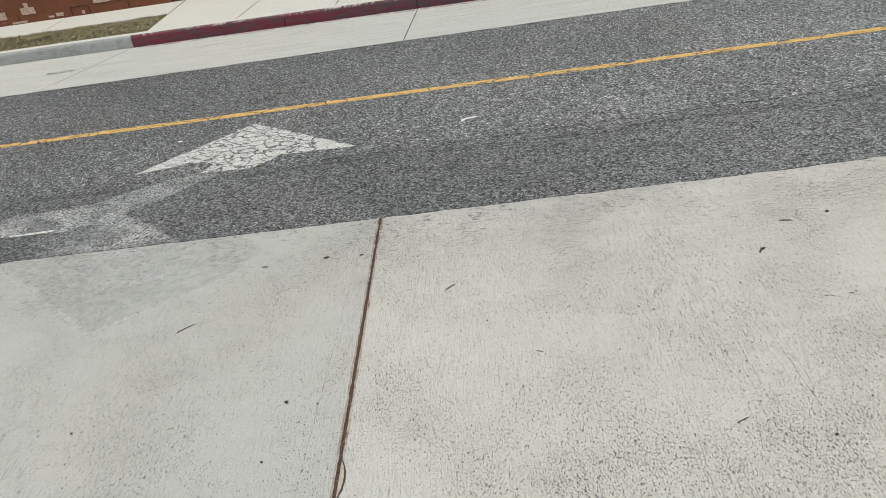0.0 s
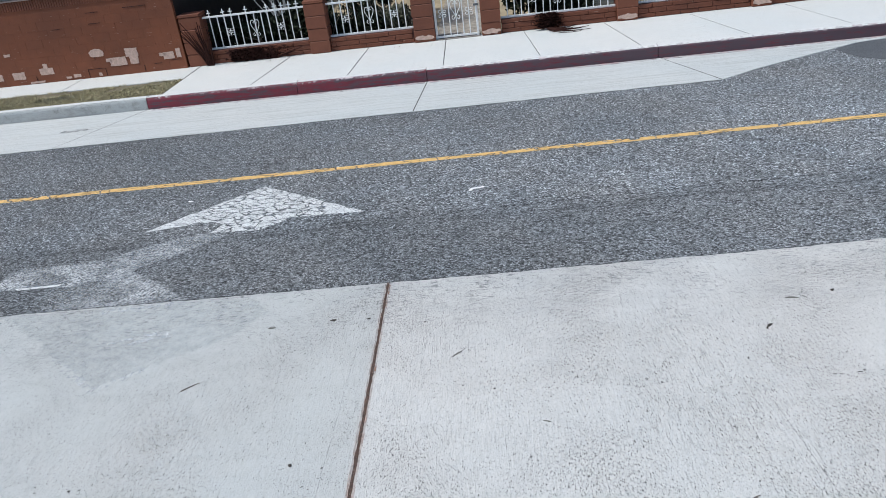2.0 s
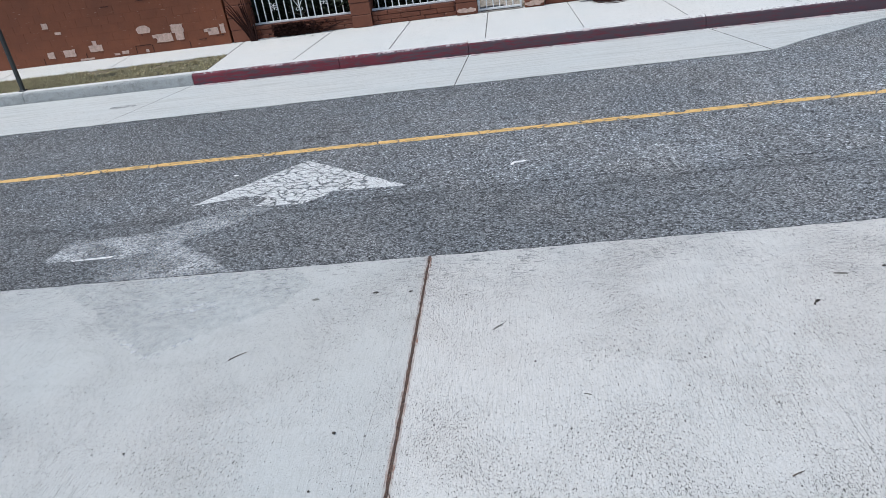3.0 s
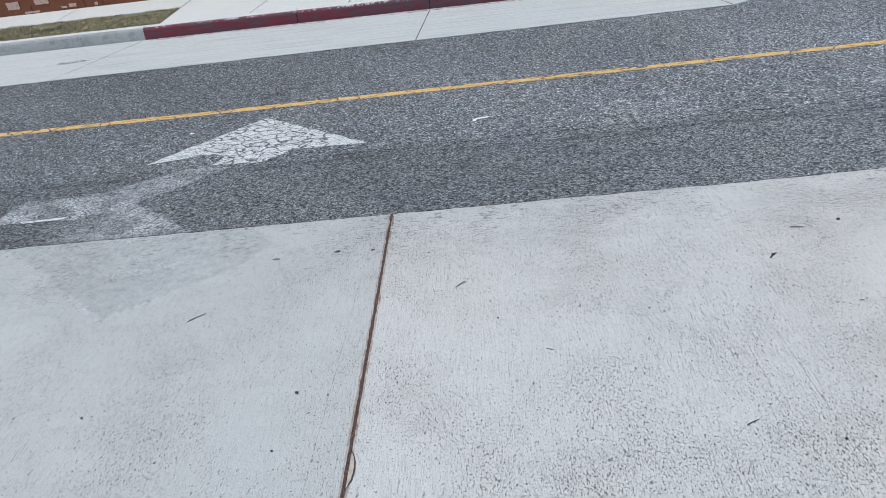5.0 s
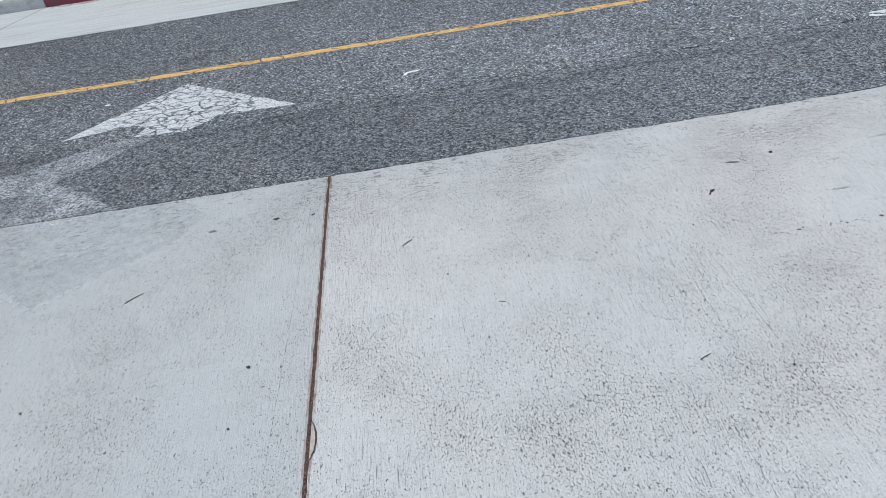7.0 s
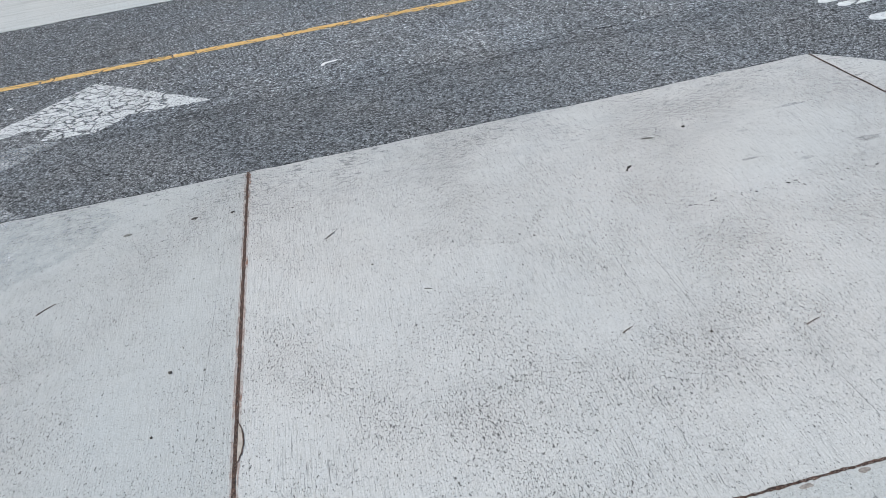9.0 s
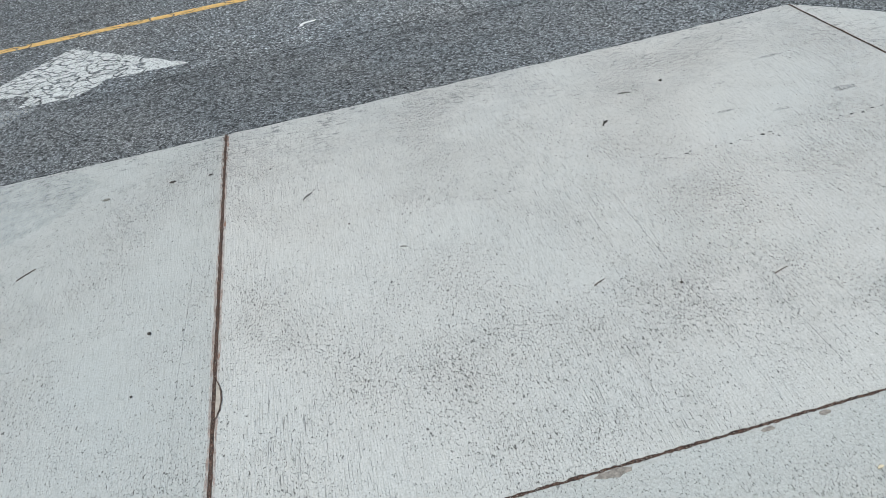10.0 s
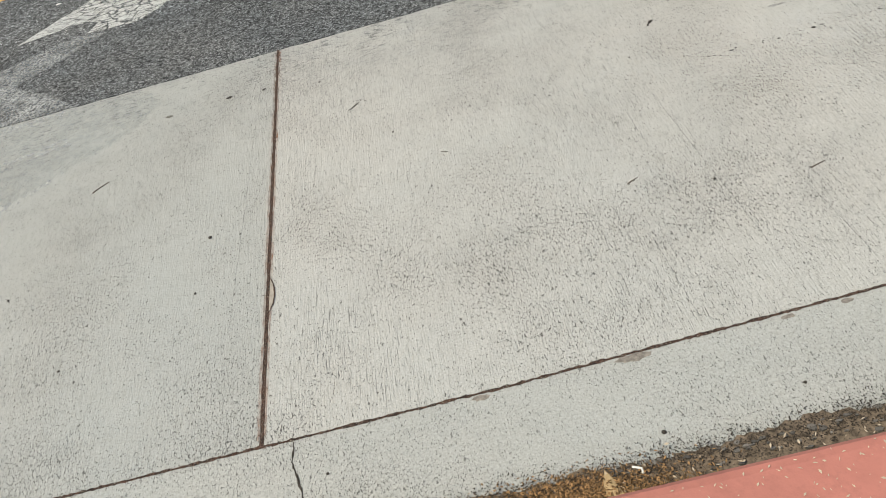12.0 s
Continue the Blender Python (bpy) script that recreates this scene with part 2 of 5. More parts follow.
def ghost(name, base, lo, hi, most=0.75, scale=40.0, fade=None):
    """Old paint or stain, mostly worn off."""
    k = Mat(name, 0.85)
    k.color(k.mix(k.noise(25.0, 3), tuple(v * 0.85 for v in base), base))
    keep = k.calc("MULTIPLY", k.step(k.noise(scale, 4, 0.7), lo, hi), k.step(k.noise(3.5, 4, 0.6), 0.34, 0.62, 0.18, most))
    if fade:
        keep = k.calc("MULTIPLY", keep, k.step(k.calc("ADD", k.axis(0), k.calc("MULTIPLY", k.noise(4.0, 4, 0.65), 0.5)), fade[0], fade[1]))
    return k.holes(keep).m


def brown_paint(name, base, worn=0.0):
    k = Mat(name, 0.7)
    c = k.mix(k.chance(), tuple(v * 0.96 for v in base), tuple(v * 1.03 for v in base))
    c = k.mix(k.step(k.noise(1.6, 4, 0.6), 0.35, 0.7), c, (base[0] * 0.72, base[1] * 0.74, base[2] * 0.8))
    c = k.mix(k.calc("MULTIPLY", k.step(k.noise(30.0, 4, 0.7), 0.52, 0.75), 0.45), c, (base[0] * 0.55, base[1] * 0.5, base[2] * 0.5))
    flake = k.calc("MULTIPLY", k.step(k.noise(1.0, 3, 0.6, k.scaled((7.0, 7.0, 48.0))), 0.695 - worn, 0.715 - worn), 0.8)
    c = k.mix(flake, c, (0.36, 0.22, 0.16))
    k.color(c)
    return k.bump(k.noise(60.0, 4, 0.7), 0.004, 0.6).m


def simple(name, base, rough=0.7, metal=0.0, vary=0.25, scale=30.0, rnd=0.0, gloss=0.5):
    k = Mat(name, rough, metal)
    k.b.inputs["Specular IOR Level"].default_value = gloss
    a, b = tuple(v * (1 - vary) for v in base), tuple(min(v * (1 + vary), 0.95) for v in base)
    c = k.mix(k.step(k.noise(scale, 4, 0.65), 0.3, 0.7), a, b)
    if rnd:
        c = k.mix(k.island(), c, tuple(v * (1 - rnd) for v in base))
    return k.color(c).bump(k.noise(scale * 4, 3), 0.002, 0.4).m


def red_kerb_paint(name, base, bare, lo, hi, fade=None):
    k = Mat(name, 0.7)
    c = k.mix(k.step(k.noise(3.0, 4, 0.6), 0.35, 0.7), base, tuple(v * 0.75 for v in base))
    c = k.mix(k.calc("MULTIPLY", k.step(k.noise(22.0, 4, 0.7), 0.5, 0.75), 0.4), c, tuple(v * 0.55 for v in base))
    chips = k.step(k.noise(1.0, 5, 0.7, k.scaled((4.5, 9.0, 34.0))), lo, hi)
    if fade:
        k.put(chips.node.inputs["From Min"], k.step(k.axis(0), fade[0], fade[1], lo, lo - 0.22))
        k.put(chips.node.inputs["From Max"], k.step(k.axis(0), fade[0], fade[1], hi, hi - 0.12))
    c = k.mix(chips, c, bare)
    return k.color(c).bump(k.noise(50.0, 4), 0.004, 0.5).m


def filler_material(name="joint_filler", grit=0.35):
    k = Mat(name, 0.9)
    c = k.mix(k.step(k.noise(35.0, 4, 0.7), 0.35, 0.7), (0.034, 0.022, 0.017), (0.150, 0.080, 0.056))
    c = k.mix(k.step(k.cells(190.0, "Distance"), 0.10, 0.34, 0.75, 0.0), c, (0.36, 0.30, 0.24))
    c = k.mix(k.calc("MULTIPLY", grit, k.step(k.cells(130.0, "Distance"), 0.16, 0.30, 1.0, 0.0)), c, (0.40, 0.37, 0.33))
    return k.color(k.mix(k.step(k.noise(140.0, 2), 0.52, 0.62), c, (0.020, 0.014, 0.011))).bump(k.noise(120.0, 3), 0.006, 1.0).m


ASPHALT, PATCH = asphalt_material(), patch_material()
PAD = concrete("pad_concrete", (0.590, 0.576, 0.545), 1.0, smear=0.85)
# slightly darker concrete for the slabs left of the cross joint
PAD_LEFT = concrete("left_pad_concrete", (0.510, 0.508, 0.484), 1.0, smear=0.95)
GUTTER = concrete("gutter_concrete", (0.530, 0.528, 0.502), 0.75, (90.0, 70.0, 1.0))
FAR_GUTTER = concrete("far_gutter_concrete", (0.555, 0.56, 0.54), 0.25, (0.9, 26.0, 1.0), 0.55)
WALKWAY = concrete("walkway_concrete", (0.665, 0.658, 0.63), 0.1, (120.0, 120.0, 1.0), 0.25)
KERB = concrete("shaded_kerb_concrete", (0.42, 0.43, 0.42), 0.8, (9.0, 60.0, 9.0), 0.7)
FILLER = filler_material()
GRITTY = filler_material("gritty_joint_filler", 0.9)
YELLOW = paint("yellow_road_paint", (0.80, 0.51, 0.18), 0.37, 4.5, 0.030)
WHITE = paint("white_road_paint", (0.74, 0.74, 0.72), 0.42, 10.5, 0.072, whole=(-1.25, 0.66))
WHITE_NEW = paint("fresh_white_road_paint", (0.78, 0.78, 0.76), 0.30, 2.0, 0.02)
FADED = ghost("faded_road_paint", (0.60, 0.61, 0.61), 0.40, 0.58, 0.86, 60.0)
FADED_OUT = ghost("vanishing_road_paint", (0.60, 0.61, 0.61), 0.40, 0.58, 0.9, 60.0, (-2.35, -1.65))
BLUE_GREY = ghost("grey_tyre_stain", (0.30, 0.34, 0.36), 0.34, 0.70, 0.25, 16.0)
BROWN = brown_paint("brown_wall_paint", (0.205, 0.062, 0.024))
BROWN2 = brown_paint("brown_pilaster_paint", (0.188, 0.060, 0.028), -0.03)
BROWN3 = brown_paint("brown_brick_paint", (0.160, 0.048, 0.021))
MORTAR = brown_paint("brown_mortar", (0.10, 0.034, 0.021))
BARE = simple("bare_block", (0.52, 0.37, 0.30), 0.9, vary=0.22, scale=25)
RED_FAR = red_kerb_paint("red_kerb_paint", (0.165, 0.020, 0.034), (0.072, 0.045, 0.056), 0.46, 0.60, (-2.0, 3.2))
RED_NEAR = red_kerb_paint("faded_red_kerb_paint", (0.62, 0.235, 0.185), (0.62, 0.48, 0.42), 0.70, 0.73)
IRON = simple("white_painted_iron", (0.72, 0.72, 0.70), 0.45, vary=0.12, scale=40)
DARK_IRON = simple("dark_painted_steel", (0.03, 0.036, 0.035), 0.5, vary=0.3, scale=20)
GALV = simple("grey_steel_frame", (0.09, 0.095, 0.10), 0.5, vary=0.25)
SOIL = simple("dark_gutter_dirt", (0.19, 0.145, 0.105), 0.95, vary=0.6, scale=45)
YARD = simple("tan_yard_soil", (0.36, 0.29, 0.19), 0.95, vary=0.35, scale=3)
TURF_SOIL = simple("dry_turf_soil", (0.15, 0.125, 0.075), 0.95, vary=0.6, scale=45)
GRASS = simple("dry_grass", (0.72, 0.61, 0.36), 0.8, vary=0.4, scale=14, rnd=0.8)
LITTER = simple("dry_leaf_litter", (0.50, 0.29, 0.13), 0.85, vary=0.3, scale=60, rnd=0.85)
PETAL = simple("pale_petals", (0.72, 0.60, 0.45), 0.8, vary=0.2, scale=60, rnd=0.3)
TWIG = simple("dry_twig", (0.13, 0.10, 0.075), 0.9, vary=0.4, scale=40)
# for dead stems, and for stems and flakes that stand in for shadow
TWIG_AND_SHADE = simple("dead_stem_and_shade", (0.034, 0.015, 0.012), 0.95, vary=0.4, scale=30, gloss=0.08)
BARK = simple("pale_bark", (0.10, 0.085, 0.07), 0.9, vary=0.35, scale=16)
PALE_BARK = simple("bleached_bark", (0.48, 0.45, 0.40), 0.9, vary=0.3, scale=16)
LEAF = simple("dark_foliage", (0.021, 0.028, 0.015), 0.75, vary=0.4, scale=4, rnd=0.6, gloss=0.12)
DRYLEAF = simple("grey_green_foliage", (0.13, 0.13, 0.08), 0.7, vary=0.4, scale=4, rnd=0.6)
# wall colour darkened to hold the shade on the house front
STUCCO = simple("shaded_stucco", (0.07, 0.053, 0.032), 0.9, vary=0.12, scale=8)
ROOF = simple("brown_roofing", (0.10, 0.075, 0.06), 0.9, vary=0.3, scale=8)
TRIM = simple("brown_trim", (0.06, 0.045, 0.03), 0.6, vary=0.08)
GLASS = simple("dark_window_glass", (0.02, 0.028, 0.035), 0.08, vary=0.1)
PAPER = simple("white_paper", (0.80, 0.79, 0.76), 0.8, vary=0.08)


# ---- building helpers ----
def mesh_of(bm, name="mesh"):
    me = bpy.data.meshes.new(name)
    bm.normal_update()
    bm.to_mesh(me)
    bm.free()
    return me


def part(name, bm, material, parent=None, label="", m=None):
    me = bm if isinstance(bm, bpy.types.Mesh) else mesh_of(bm, name)
    if material and not me.materials:
        for mt in (material if isinstance(material, (list, tuple)) else [material]):
            me.materials.append(mt)
    ob = new(name, me)
    ob.parent = parent
    if m is not None:
        ob.matrix_basis = m
    return tagged(ob, label)


def thing(name, label, category, group="", kind="", m=None):
    ob = new(name)
    ob.empty_display_size = 0.1
    if m is not None:
        ob.matrix_basis = m
    return tagged(ob, label, category, group, kind)


def offset_ring(pts, d):
    """The outline, given anticlockwise, drawn in by d."""
    out, n = [], len(pts)
    for i in range(n):
        a, b, c = Vector(pts[i - 1]), Vector(pts[i]), Vector(pts[(i + 1) % n])
        e1, e2 = (b - a).normalized(), (c - b).normalized()
        n1, n2 = Vector((-e1.y, e1.x)), Vector((-e2.y, e2.x))
        s = n1 + n2
        s = s / max(s.length_squared / 2, 0.3)
        out.append(b + s * d)
    return out


def slab(pts, top, depth, soft=0.003):
    """A slab with softened top edges over an outline."""
    bm = bmesh.new()
    ins = offset_ring(pts, soft)
    rings = [[bm.verts.new((p[0], p[1], z)) for p in ring] for ring, z in ((pts, top - depth), (pts, top - soft), (ins, top))]
    n = len(pts)
    for lo, hi in zip(rings, rings[1:]):
        for i in range(n):
            bm.faces.new((lo[i], lo[(i + 1) % n], hi[(i + 1) % n], hi[i]))
    bm.faces.new(rings[-1])
    return bm


def box(x0, x1, y0, y1, z0, z1, soft=0.0, bm=None):
    own = bm or bmesh.new()
    g = bmesh.ops.create_cube(own, size=1.0)
    bmesh.ops.transform(own, matrix=Matrix.Translation(((x0 + x1) / 2, (y0 + y1) / 2, (z0 + z1) / 2)) @ Matrix.Diagonal((x1 - x0, y1 - y0, z1 - z0, 1)), verts=g["verts"])
    if soft:
        ed = list({e for v in g["verts"] for e in v.link_edges})
        bmesh.ops.bevel(own, geom=ed, offset=soft, segments=1, affect="EDGES")
    return own


def tube(points, radius, sides=6, bm=None, taper=1.0):
    own = bm or bmesh.new()
    pts = [Vector(p) for p in points]
    rings = []
    up = Vector((0.31, 0.17, 0.94))
    for i, p in enumerate(pts):
        d = (pts[min(i + 1, len(pts) - 1)] - pts[max(i - 1, 0)]).normalized()
        u = d.cross(up)
        u = u.normalized() if u.length > 1e-4 else d.orthogonal().normalized()
        w = d.cross(u)
        r = radius * (1 + (taper - 1) * i / max(len(pts) - 1, 1))
        rings.append([own.verts.new(p + (u * math.cos(a) + w * math.sin(a)) * r) for a in (2 * math.pi * s / sides for s in range(sides))])
    for a, b in zip(rings, rings[1:]):
        for s in range(sides):
            own.faces.new((a[s], a[(s + 1) % sides], b[(s + 1) % sides], b[s]))
    own.faces.new(rings[0][::-1])
    own.faces.new(rings[-1])
    return own


def rough_line(a, b, n, jitter, rnd):
    """Points from a to b with a ragged wander."""
    a, b = Vector(a), Vector(b)
    d = b - a
    side = Vector((-d.y, d.x)).normalized()
    return [a + d * (i / n) + side * (rnd.uniform(-jitter, jitter) if 0 < i < n else 0.0) for i in range(n + 1)]


def sheet(pts, z, thick=0.002):
    return slab(pts, z, thick, 0.0008)


def strip(line, width, z, rnd=None, vary=0.0):
    bm = bmesh.new()
    row = []
    for i, p in enumerate(line):
        d = (Vector(line[min(i + 1, len(line) - 1)]) - Vector(line[max(i - 1, 0)])).normalized()
        s = Vector((-d.y, d.x)) * width * 0.5 * (1 + (rnd.uniform(-vary, vary) if rnd else 0))
        row.append((bm.verts.new((p[0] - s.x, p[1] - s.y, z)), bm.verts.new((p[0] + s.x, p[1] + s.y, z))))
    for a, b in zip(row, row[1:]):
        bm.faces.new((a[0], b[0], b[1], a[1]))
    return bm


def blob(cx, cy, w, h, n, rnd, rag=0.25):
    return [(cx + math.cos(a) * w * 0.5 * (1 + rnd.uniform(-rag, rag)), cy + math.sin(a) * h * 0.5 * (1 + rnd.uniform(-rag, rag))) for a in (2 * math.pi * i / n for i in range(n))]


def chips(n, place, size, rnd, flat=0.35):
    """Many small bent flakes as one mesh; place() gives x, y, z."""
    v, f = [], []
    for _ in range(n):
        x, y, z = place()
        a, l = rnd.uniform(0, 6.283), size * rnd.uniform(0.5, 1.5)
        w = l * rnd.uniform(0.15, 0.5)
        dx, dy = math.cos(a), math.sin(a)
        up = l * flat
        k = len(v)
        v += [(x - dx * l / 2, y - dy * l / 2, z + rnd.uniform(0, up)), (x - dy * w / 2, y + dx * w / 2, z + rnd.uniform(0, up)),
              (x + dx * l / 2, y + dy * l / 2, z + rnd.uniform(0, up)), (x + dy * w / 2, y - dx * w / 2, z + rnd.uniform(0, up))]
        f += [(k, k + 1, k + 2), (k, k + 2, k + 3)]
    me = bpy.data.meshes.new("flakes")
    me.from_pydata(v, [], f)
    return me


# ---- ground, road and paving ----
ROAD_Z = -0.008
bm = bmesh.new()
nx = [-600, -60, -12, -6, 0, 6, 12, 60, 600]
ny = [-600, -60, -12, -4, 0, 4, 8, 14, 60, 600]
grid = [[bm.verts.new((x, y, ROAD_Z)) for x in nx] for y in ny]
for r0, r1 in zip(grid, grid[1:]):
    for i in range(len(nx) - 1):
        bm.faces.new((r0[i], r0[i + 1], r1[i + 1], r1[i]))
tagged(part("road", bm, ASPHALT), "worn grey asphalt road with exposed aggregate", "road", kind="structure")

rnd = random.Random(4)
J = 0.006            # half of a joint
PAD_Y = -2.928       # joint between the pad and its gutter
KERB_Y = -3.445      # foot of the near kerb


def ragged(x0, x1, y, n, j):
    return [(x0 + (x1 - x0) * i / n, y + (rnd.uniform(-j, j) if 0 < i < n else 0)) for i in range(n + 1)]


pad = thing("concrete_pad", "pale brushed concrete pad beside the kerb", "pavement", kind="structure")
part("slab", slab([(-11.2, PAD_Y + 0.003), (-3.72 - J, PAD_Y + 0.003)] + ragged(-11.2, -3.72 - J, 0.0, 20, 0.004)[::-1], 0.0, 0.12), PAD_LEFT, pad)
part("slab", slab([(-3.72 + J, PAD_Y + 0.003), (-J, PAD_Y + 0.003)] + ragged(-3.72 + J, -J, 0.0, 46, 0.005)[::-1], 0.0, 0.12), PAD_LEFT, pad)


def jy(x):
    """The line of the joint along the gutter, which bends a little."""
    return PAD_Y + 0.022 * max(0.0, x - 0.9)


def ey(x):
    """The edge of the pad against the asphalt."""
    return 0.035 * max(0.0, (x - 2.2) / 1.5) ** 1.5


front = [(x, y + ey(x)) for x, y in ragged(J, 3.72, 0.0, 46, 0.005)]
back = [(x, jy(x) + 0.003) for x in (J, 0.9, 1.8, 2.8, 4.14 - J)]
part("slab", slab(back + [(3.775 - J, 0.03)] + front[::-1], 0.0, 0.12), PAD, pad)
back = [(x, jy(x) + 0.003) for x in (4.14 + J, 5.6, 7.6)]
part("slab", slab(back + [(5.6, -1.52), (4.70, -0.76), (4.228, -0.374), (3.98, -0.14), (3.775 + J, 0.03)], 0.0, 0.12), PAD, pad)
for a, b in ((-12.0, -7.4), (-7.4, -3.72), (-3.72, 4.14), (4.14, 7.6), (7.6, 14.0)):
    top = [(b - 0.001 + (a - b + 0.002) * i / 8, jy(b + (a - b) * i / 8) - 0.003) for i in range(9)]
    part("gutter_slab", slab([(a + 0.001, KERB_Y + 0.002), (b - 0.001, KERB_Y + 0.002)] + top, 0.0, 0.12, 0.001), GUTTER, pad)
part("joint_filler", strip(rough_line((0, PAD_Y), (0, 0.0), 90, 0.0015, rnd), 0.0165, 0.0012, rnd, 0.25), FILLER, pad, "brown cracked joint filler")
part("joint_filler", strip([Vector((p.x, p.y + jy(p.x) - PAD_Y)) for p in rough_line((-12, PAD_Y), (8, PAD_Y), 1400, 0.0022, rnd)], 0.0115, 0.0014, rnd, 0.45), GRITTY, pad, "dark crumbling joint filler with pale grit")
part("joint_filler", strip(rough_line((4.14, jy(4.14)), (3.775, 0.03), 60, 0.002, rnd), 0.013, 0.0012, rnd, 0.3), FILLER, pad)
part("joint_filler", strip(rough_line((-3.72, PAD_Y), (-3.72, 0), 40, 0.002, rnd), 0.024, -0.0045), FILLER, pad)
# open edge where asphalt meets the concrete
EDGE = ghost("edge_gap_dirt", (0.022, 0.021, 0.020), 0.30, 0.45, 1.0, 22.0)
part("edge_gap", strip([Vector((-9 + 12.7 * i / 900, 0.004 + ey(-9 + 12.7 * i / 900) + rnd.uniform(-0.005, 0.006))) for i in range(901)], 0.016, ROAD_Z + 0.0025, rnd, 0.6), EDGE, pad, "dark gap between asphalt and concrete")
part("edge_gap", strip([Vector((-9 + 12.4 * i / 700, 4.002 + rnd.uniform(-0.006, 0.006))) for i in range(701)], 0.014, ROAD_Z + 0.0025, rnd, 0.6), EDGE, pad)
# rusty edges of the cross joint, a spalled chip and a crack in the gutter
STAIN_RED = ghost("rusty_edge_stain", (0.42, 0.245, 0.175), 0.30, 0.6, 0.6, 14.0)
for s in (-1, 1):
    part("rust_stain", strip(rough_line((s * 0.0135, PAD_Y + 0.03), (s * 0.0135, -0.03), 60, 0.002, rnd), 0.011, 0.0018, rnd, 0.4), STAIN_RED, pad)
cres = [Vector((0.008 + 0.024 * math.sin(math.pi * i / 16) ** 0.8, -2.27 + 0.20 * i / 16)) for i in range(17)]
part("spalled_chip", sheet([(0.0085, -2.27)] + [(p.x, p.y) for p in cres[1:-1]] + [(0.0085, -2.07)], 0.003), simple("pale_spall", (0.42, 0.37, 0.315), 0.9, vary=0.2), pad, "pale spalled chip along the joint")
part("crack", strip([p + Vector((rnd.uniform(-.002, .002), 0)) for p in cres], 0.005, 0.0034, rnd, 0.5), FILLER, pad)
CRACK = simple("crack_dirt", (0.06, 0.05, 0.042), 0.95, vary=0.5)
wander = [Vector((0.124, PAD_Y - 0.012)), Vector((0.118, -3.02)), Vector((0.142, -3.09)), Vector((0.158, -3.17)), Vector((0.150, -3.27)), Vector((0.171, KERB_Y))]
line = []
for a, b in zip(wander, wander[1:]):
    line += rough_line(a, b, 6, 0.004, rnd)[:-1]
part("crack", strip(line, 0.0065, 0.0022, rnd, 0.5), CRACK, pad, "fine crack across the gutter")
for cx, w, h in ((1.39, 0.13, 0.032), (0.83, 0.06, 0.022), (2.16, 0.05, 0.02), (1.95, 0.05, 0.016)):
    part("spall", sheet(blob(cx, jy(cx) - 0.02, w, h, 14, rnd, 0.3), 0.002), simple("spall_rim", (0.27, 0.24, 0.21), 0.95, vary=0.45, scale=60), pad, "shallow broken spot at the joint")
GHOST = [(-2.75, -0.012), (-2.53, -0.13), (-1.97, -0.61), (-1.61, -0.95), (-1.42, -0.82), (-1.13, -0.65), (-0.90, -0.48), (-0.75, -0.25), (-0.95, -0.012)]
# scratch lines left by the finishing tool
SCR = ghost("tool_mark", (0.20, 0.19, 0.175), 0.38, 0.62, 0.55, 60.0)
for a, b in (((1.95, -1.35), (2.06, -2.85)), ((1.80, -1.45), (1.815, -1.95)), ((2.31, -2.25), (2.35, -2.75)), ((1.64, -2.35), (1.67, -2.85)), ((2.55, -2.3), (2.59, -2.7)), ((-0.10, -0.35), (-0.17, -2.3))):
    part("tool_mark", strip(rough_line(a, b, 24, 0.002, rnd), 0.0036, 0.0016), SCR, pad)
edge_pts = []
for a, b in zip(GHOST, GHOST[1:] + GHOST[:1]):
    edge_pts += [(p.x, min(p.y, -0.012)) for p in rough_line(a, b, 14, 0.022, rnd)[:-1]]
tagged(part("tyre_stain", sheet(edge_pts, 0.0028), BLUE_GREY), "blue-grey ghost of an old arrow worn on concrete", "road marking", kind="structure")

REMAINS = ghost("white_paint_remains", (0.74, 0.75, 0.75), 0.50, 0.60, 0.8, 30.0)
for a, b, w in (((-2.02, -0.60), (-1.58, -0.99), 0.05), ((-1.60, -0.97), (-1.36, -0.80), 0.04), ((-1.95, -0.06), (-1.45, -0.05), 0.07), ((-1.75, -0.50), (-1.35, -0.42), 0.10)):
    tagged(part("paint_remains", strip(rough_line(a, b, 24, 0.012, rnd), w, 0.0042, rnd, 0.6), REMAINS), "white flecks of old arrow paint on concrete", "road marking", kind="structure")

# near kerb with faded red top, and the footway behind it
kerb = thing("kerb_near", "kerb with faded pinkish red paint", "kerb", kind="structure")
for a, b in ((-12.0, -7.4), (-7.4, -3.72), (-3.72, -0.6), (-0.6, 3.05), (3.05, 7.6), (7.6, 14.0)):
    bm = bmesh.new()
    prof = [(KERB_Y, -0.1), (KERB_Y - 0.028, 0.128), (KERB_Y - 0.045, 0.147), (KERB_Y - 0.07, 0.152), (KERB_Y - 0.268, 0.155), (KERB_Y - 0.268, -0.1)]
    rows = [[bm.verts.new((x, y, z)) for y, z in prof] for x in (a + 0.003, b - 0.003)]
    for i in range(len(prof)):
        k = (i + 1) % len(prof)
        fc = bm.faces.new((rows[0][i], rows[0][k], rows[1][k], rows[1][i]))
        fc.material_index = 0 if i in (1, 2, 3) else 1
    bm.faces.new(rows[0][::-1]).material_index = 1
    bm.faces.new(rows[1]).material_index = 1
    bmesh.ops.recalc_face_normals(bm, faces=bm.faces)
    part("kerb_stone", bm, [RED_NEAR, simple("dirty_kerb_face", (0.17, 0.13, 0.10), 0.9, vary=0.4, scale=14)], kerb)
near_walk = thing("pavement_near", "plain concrete footway behind the red kerb", "pavement", kind="structure")
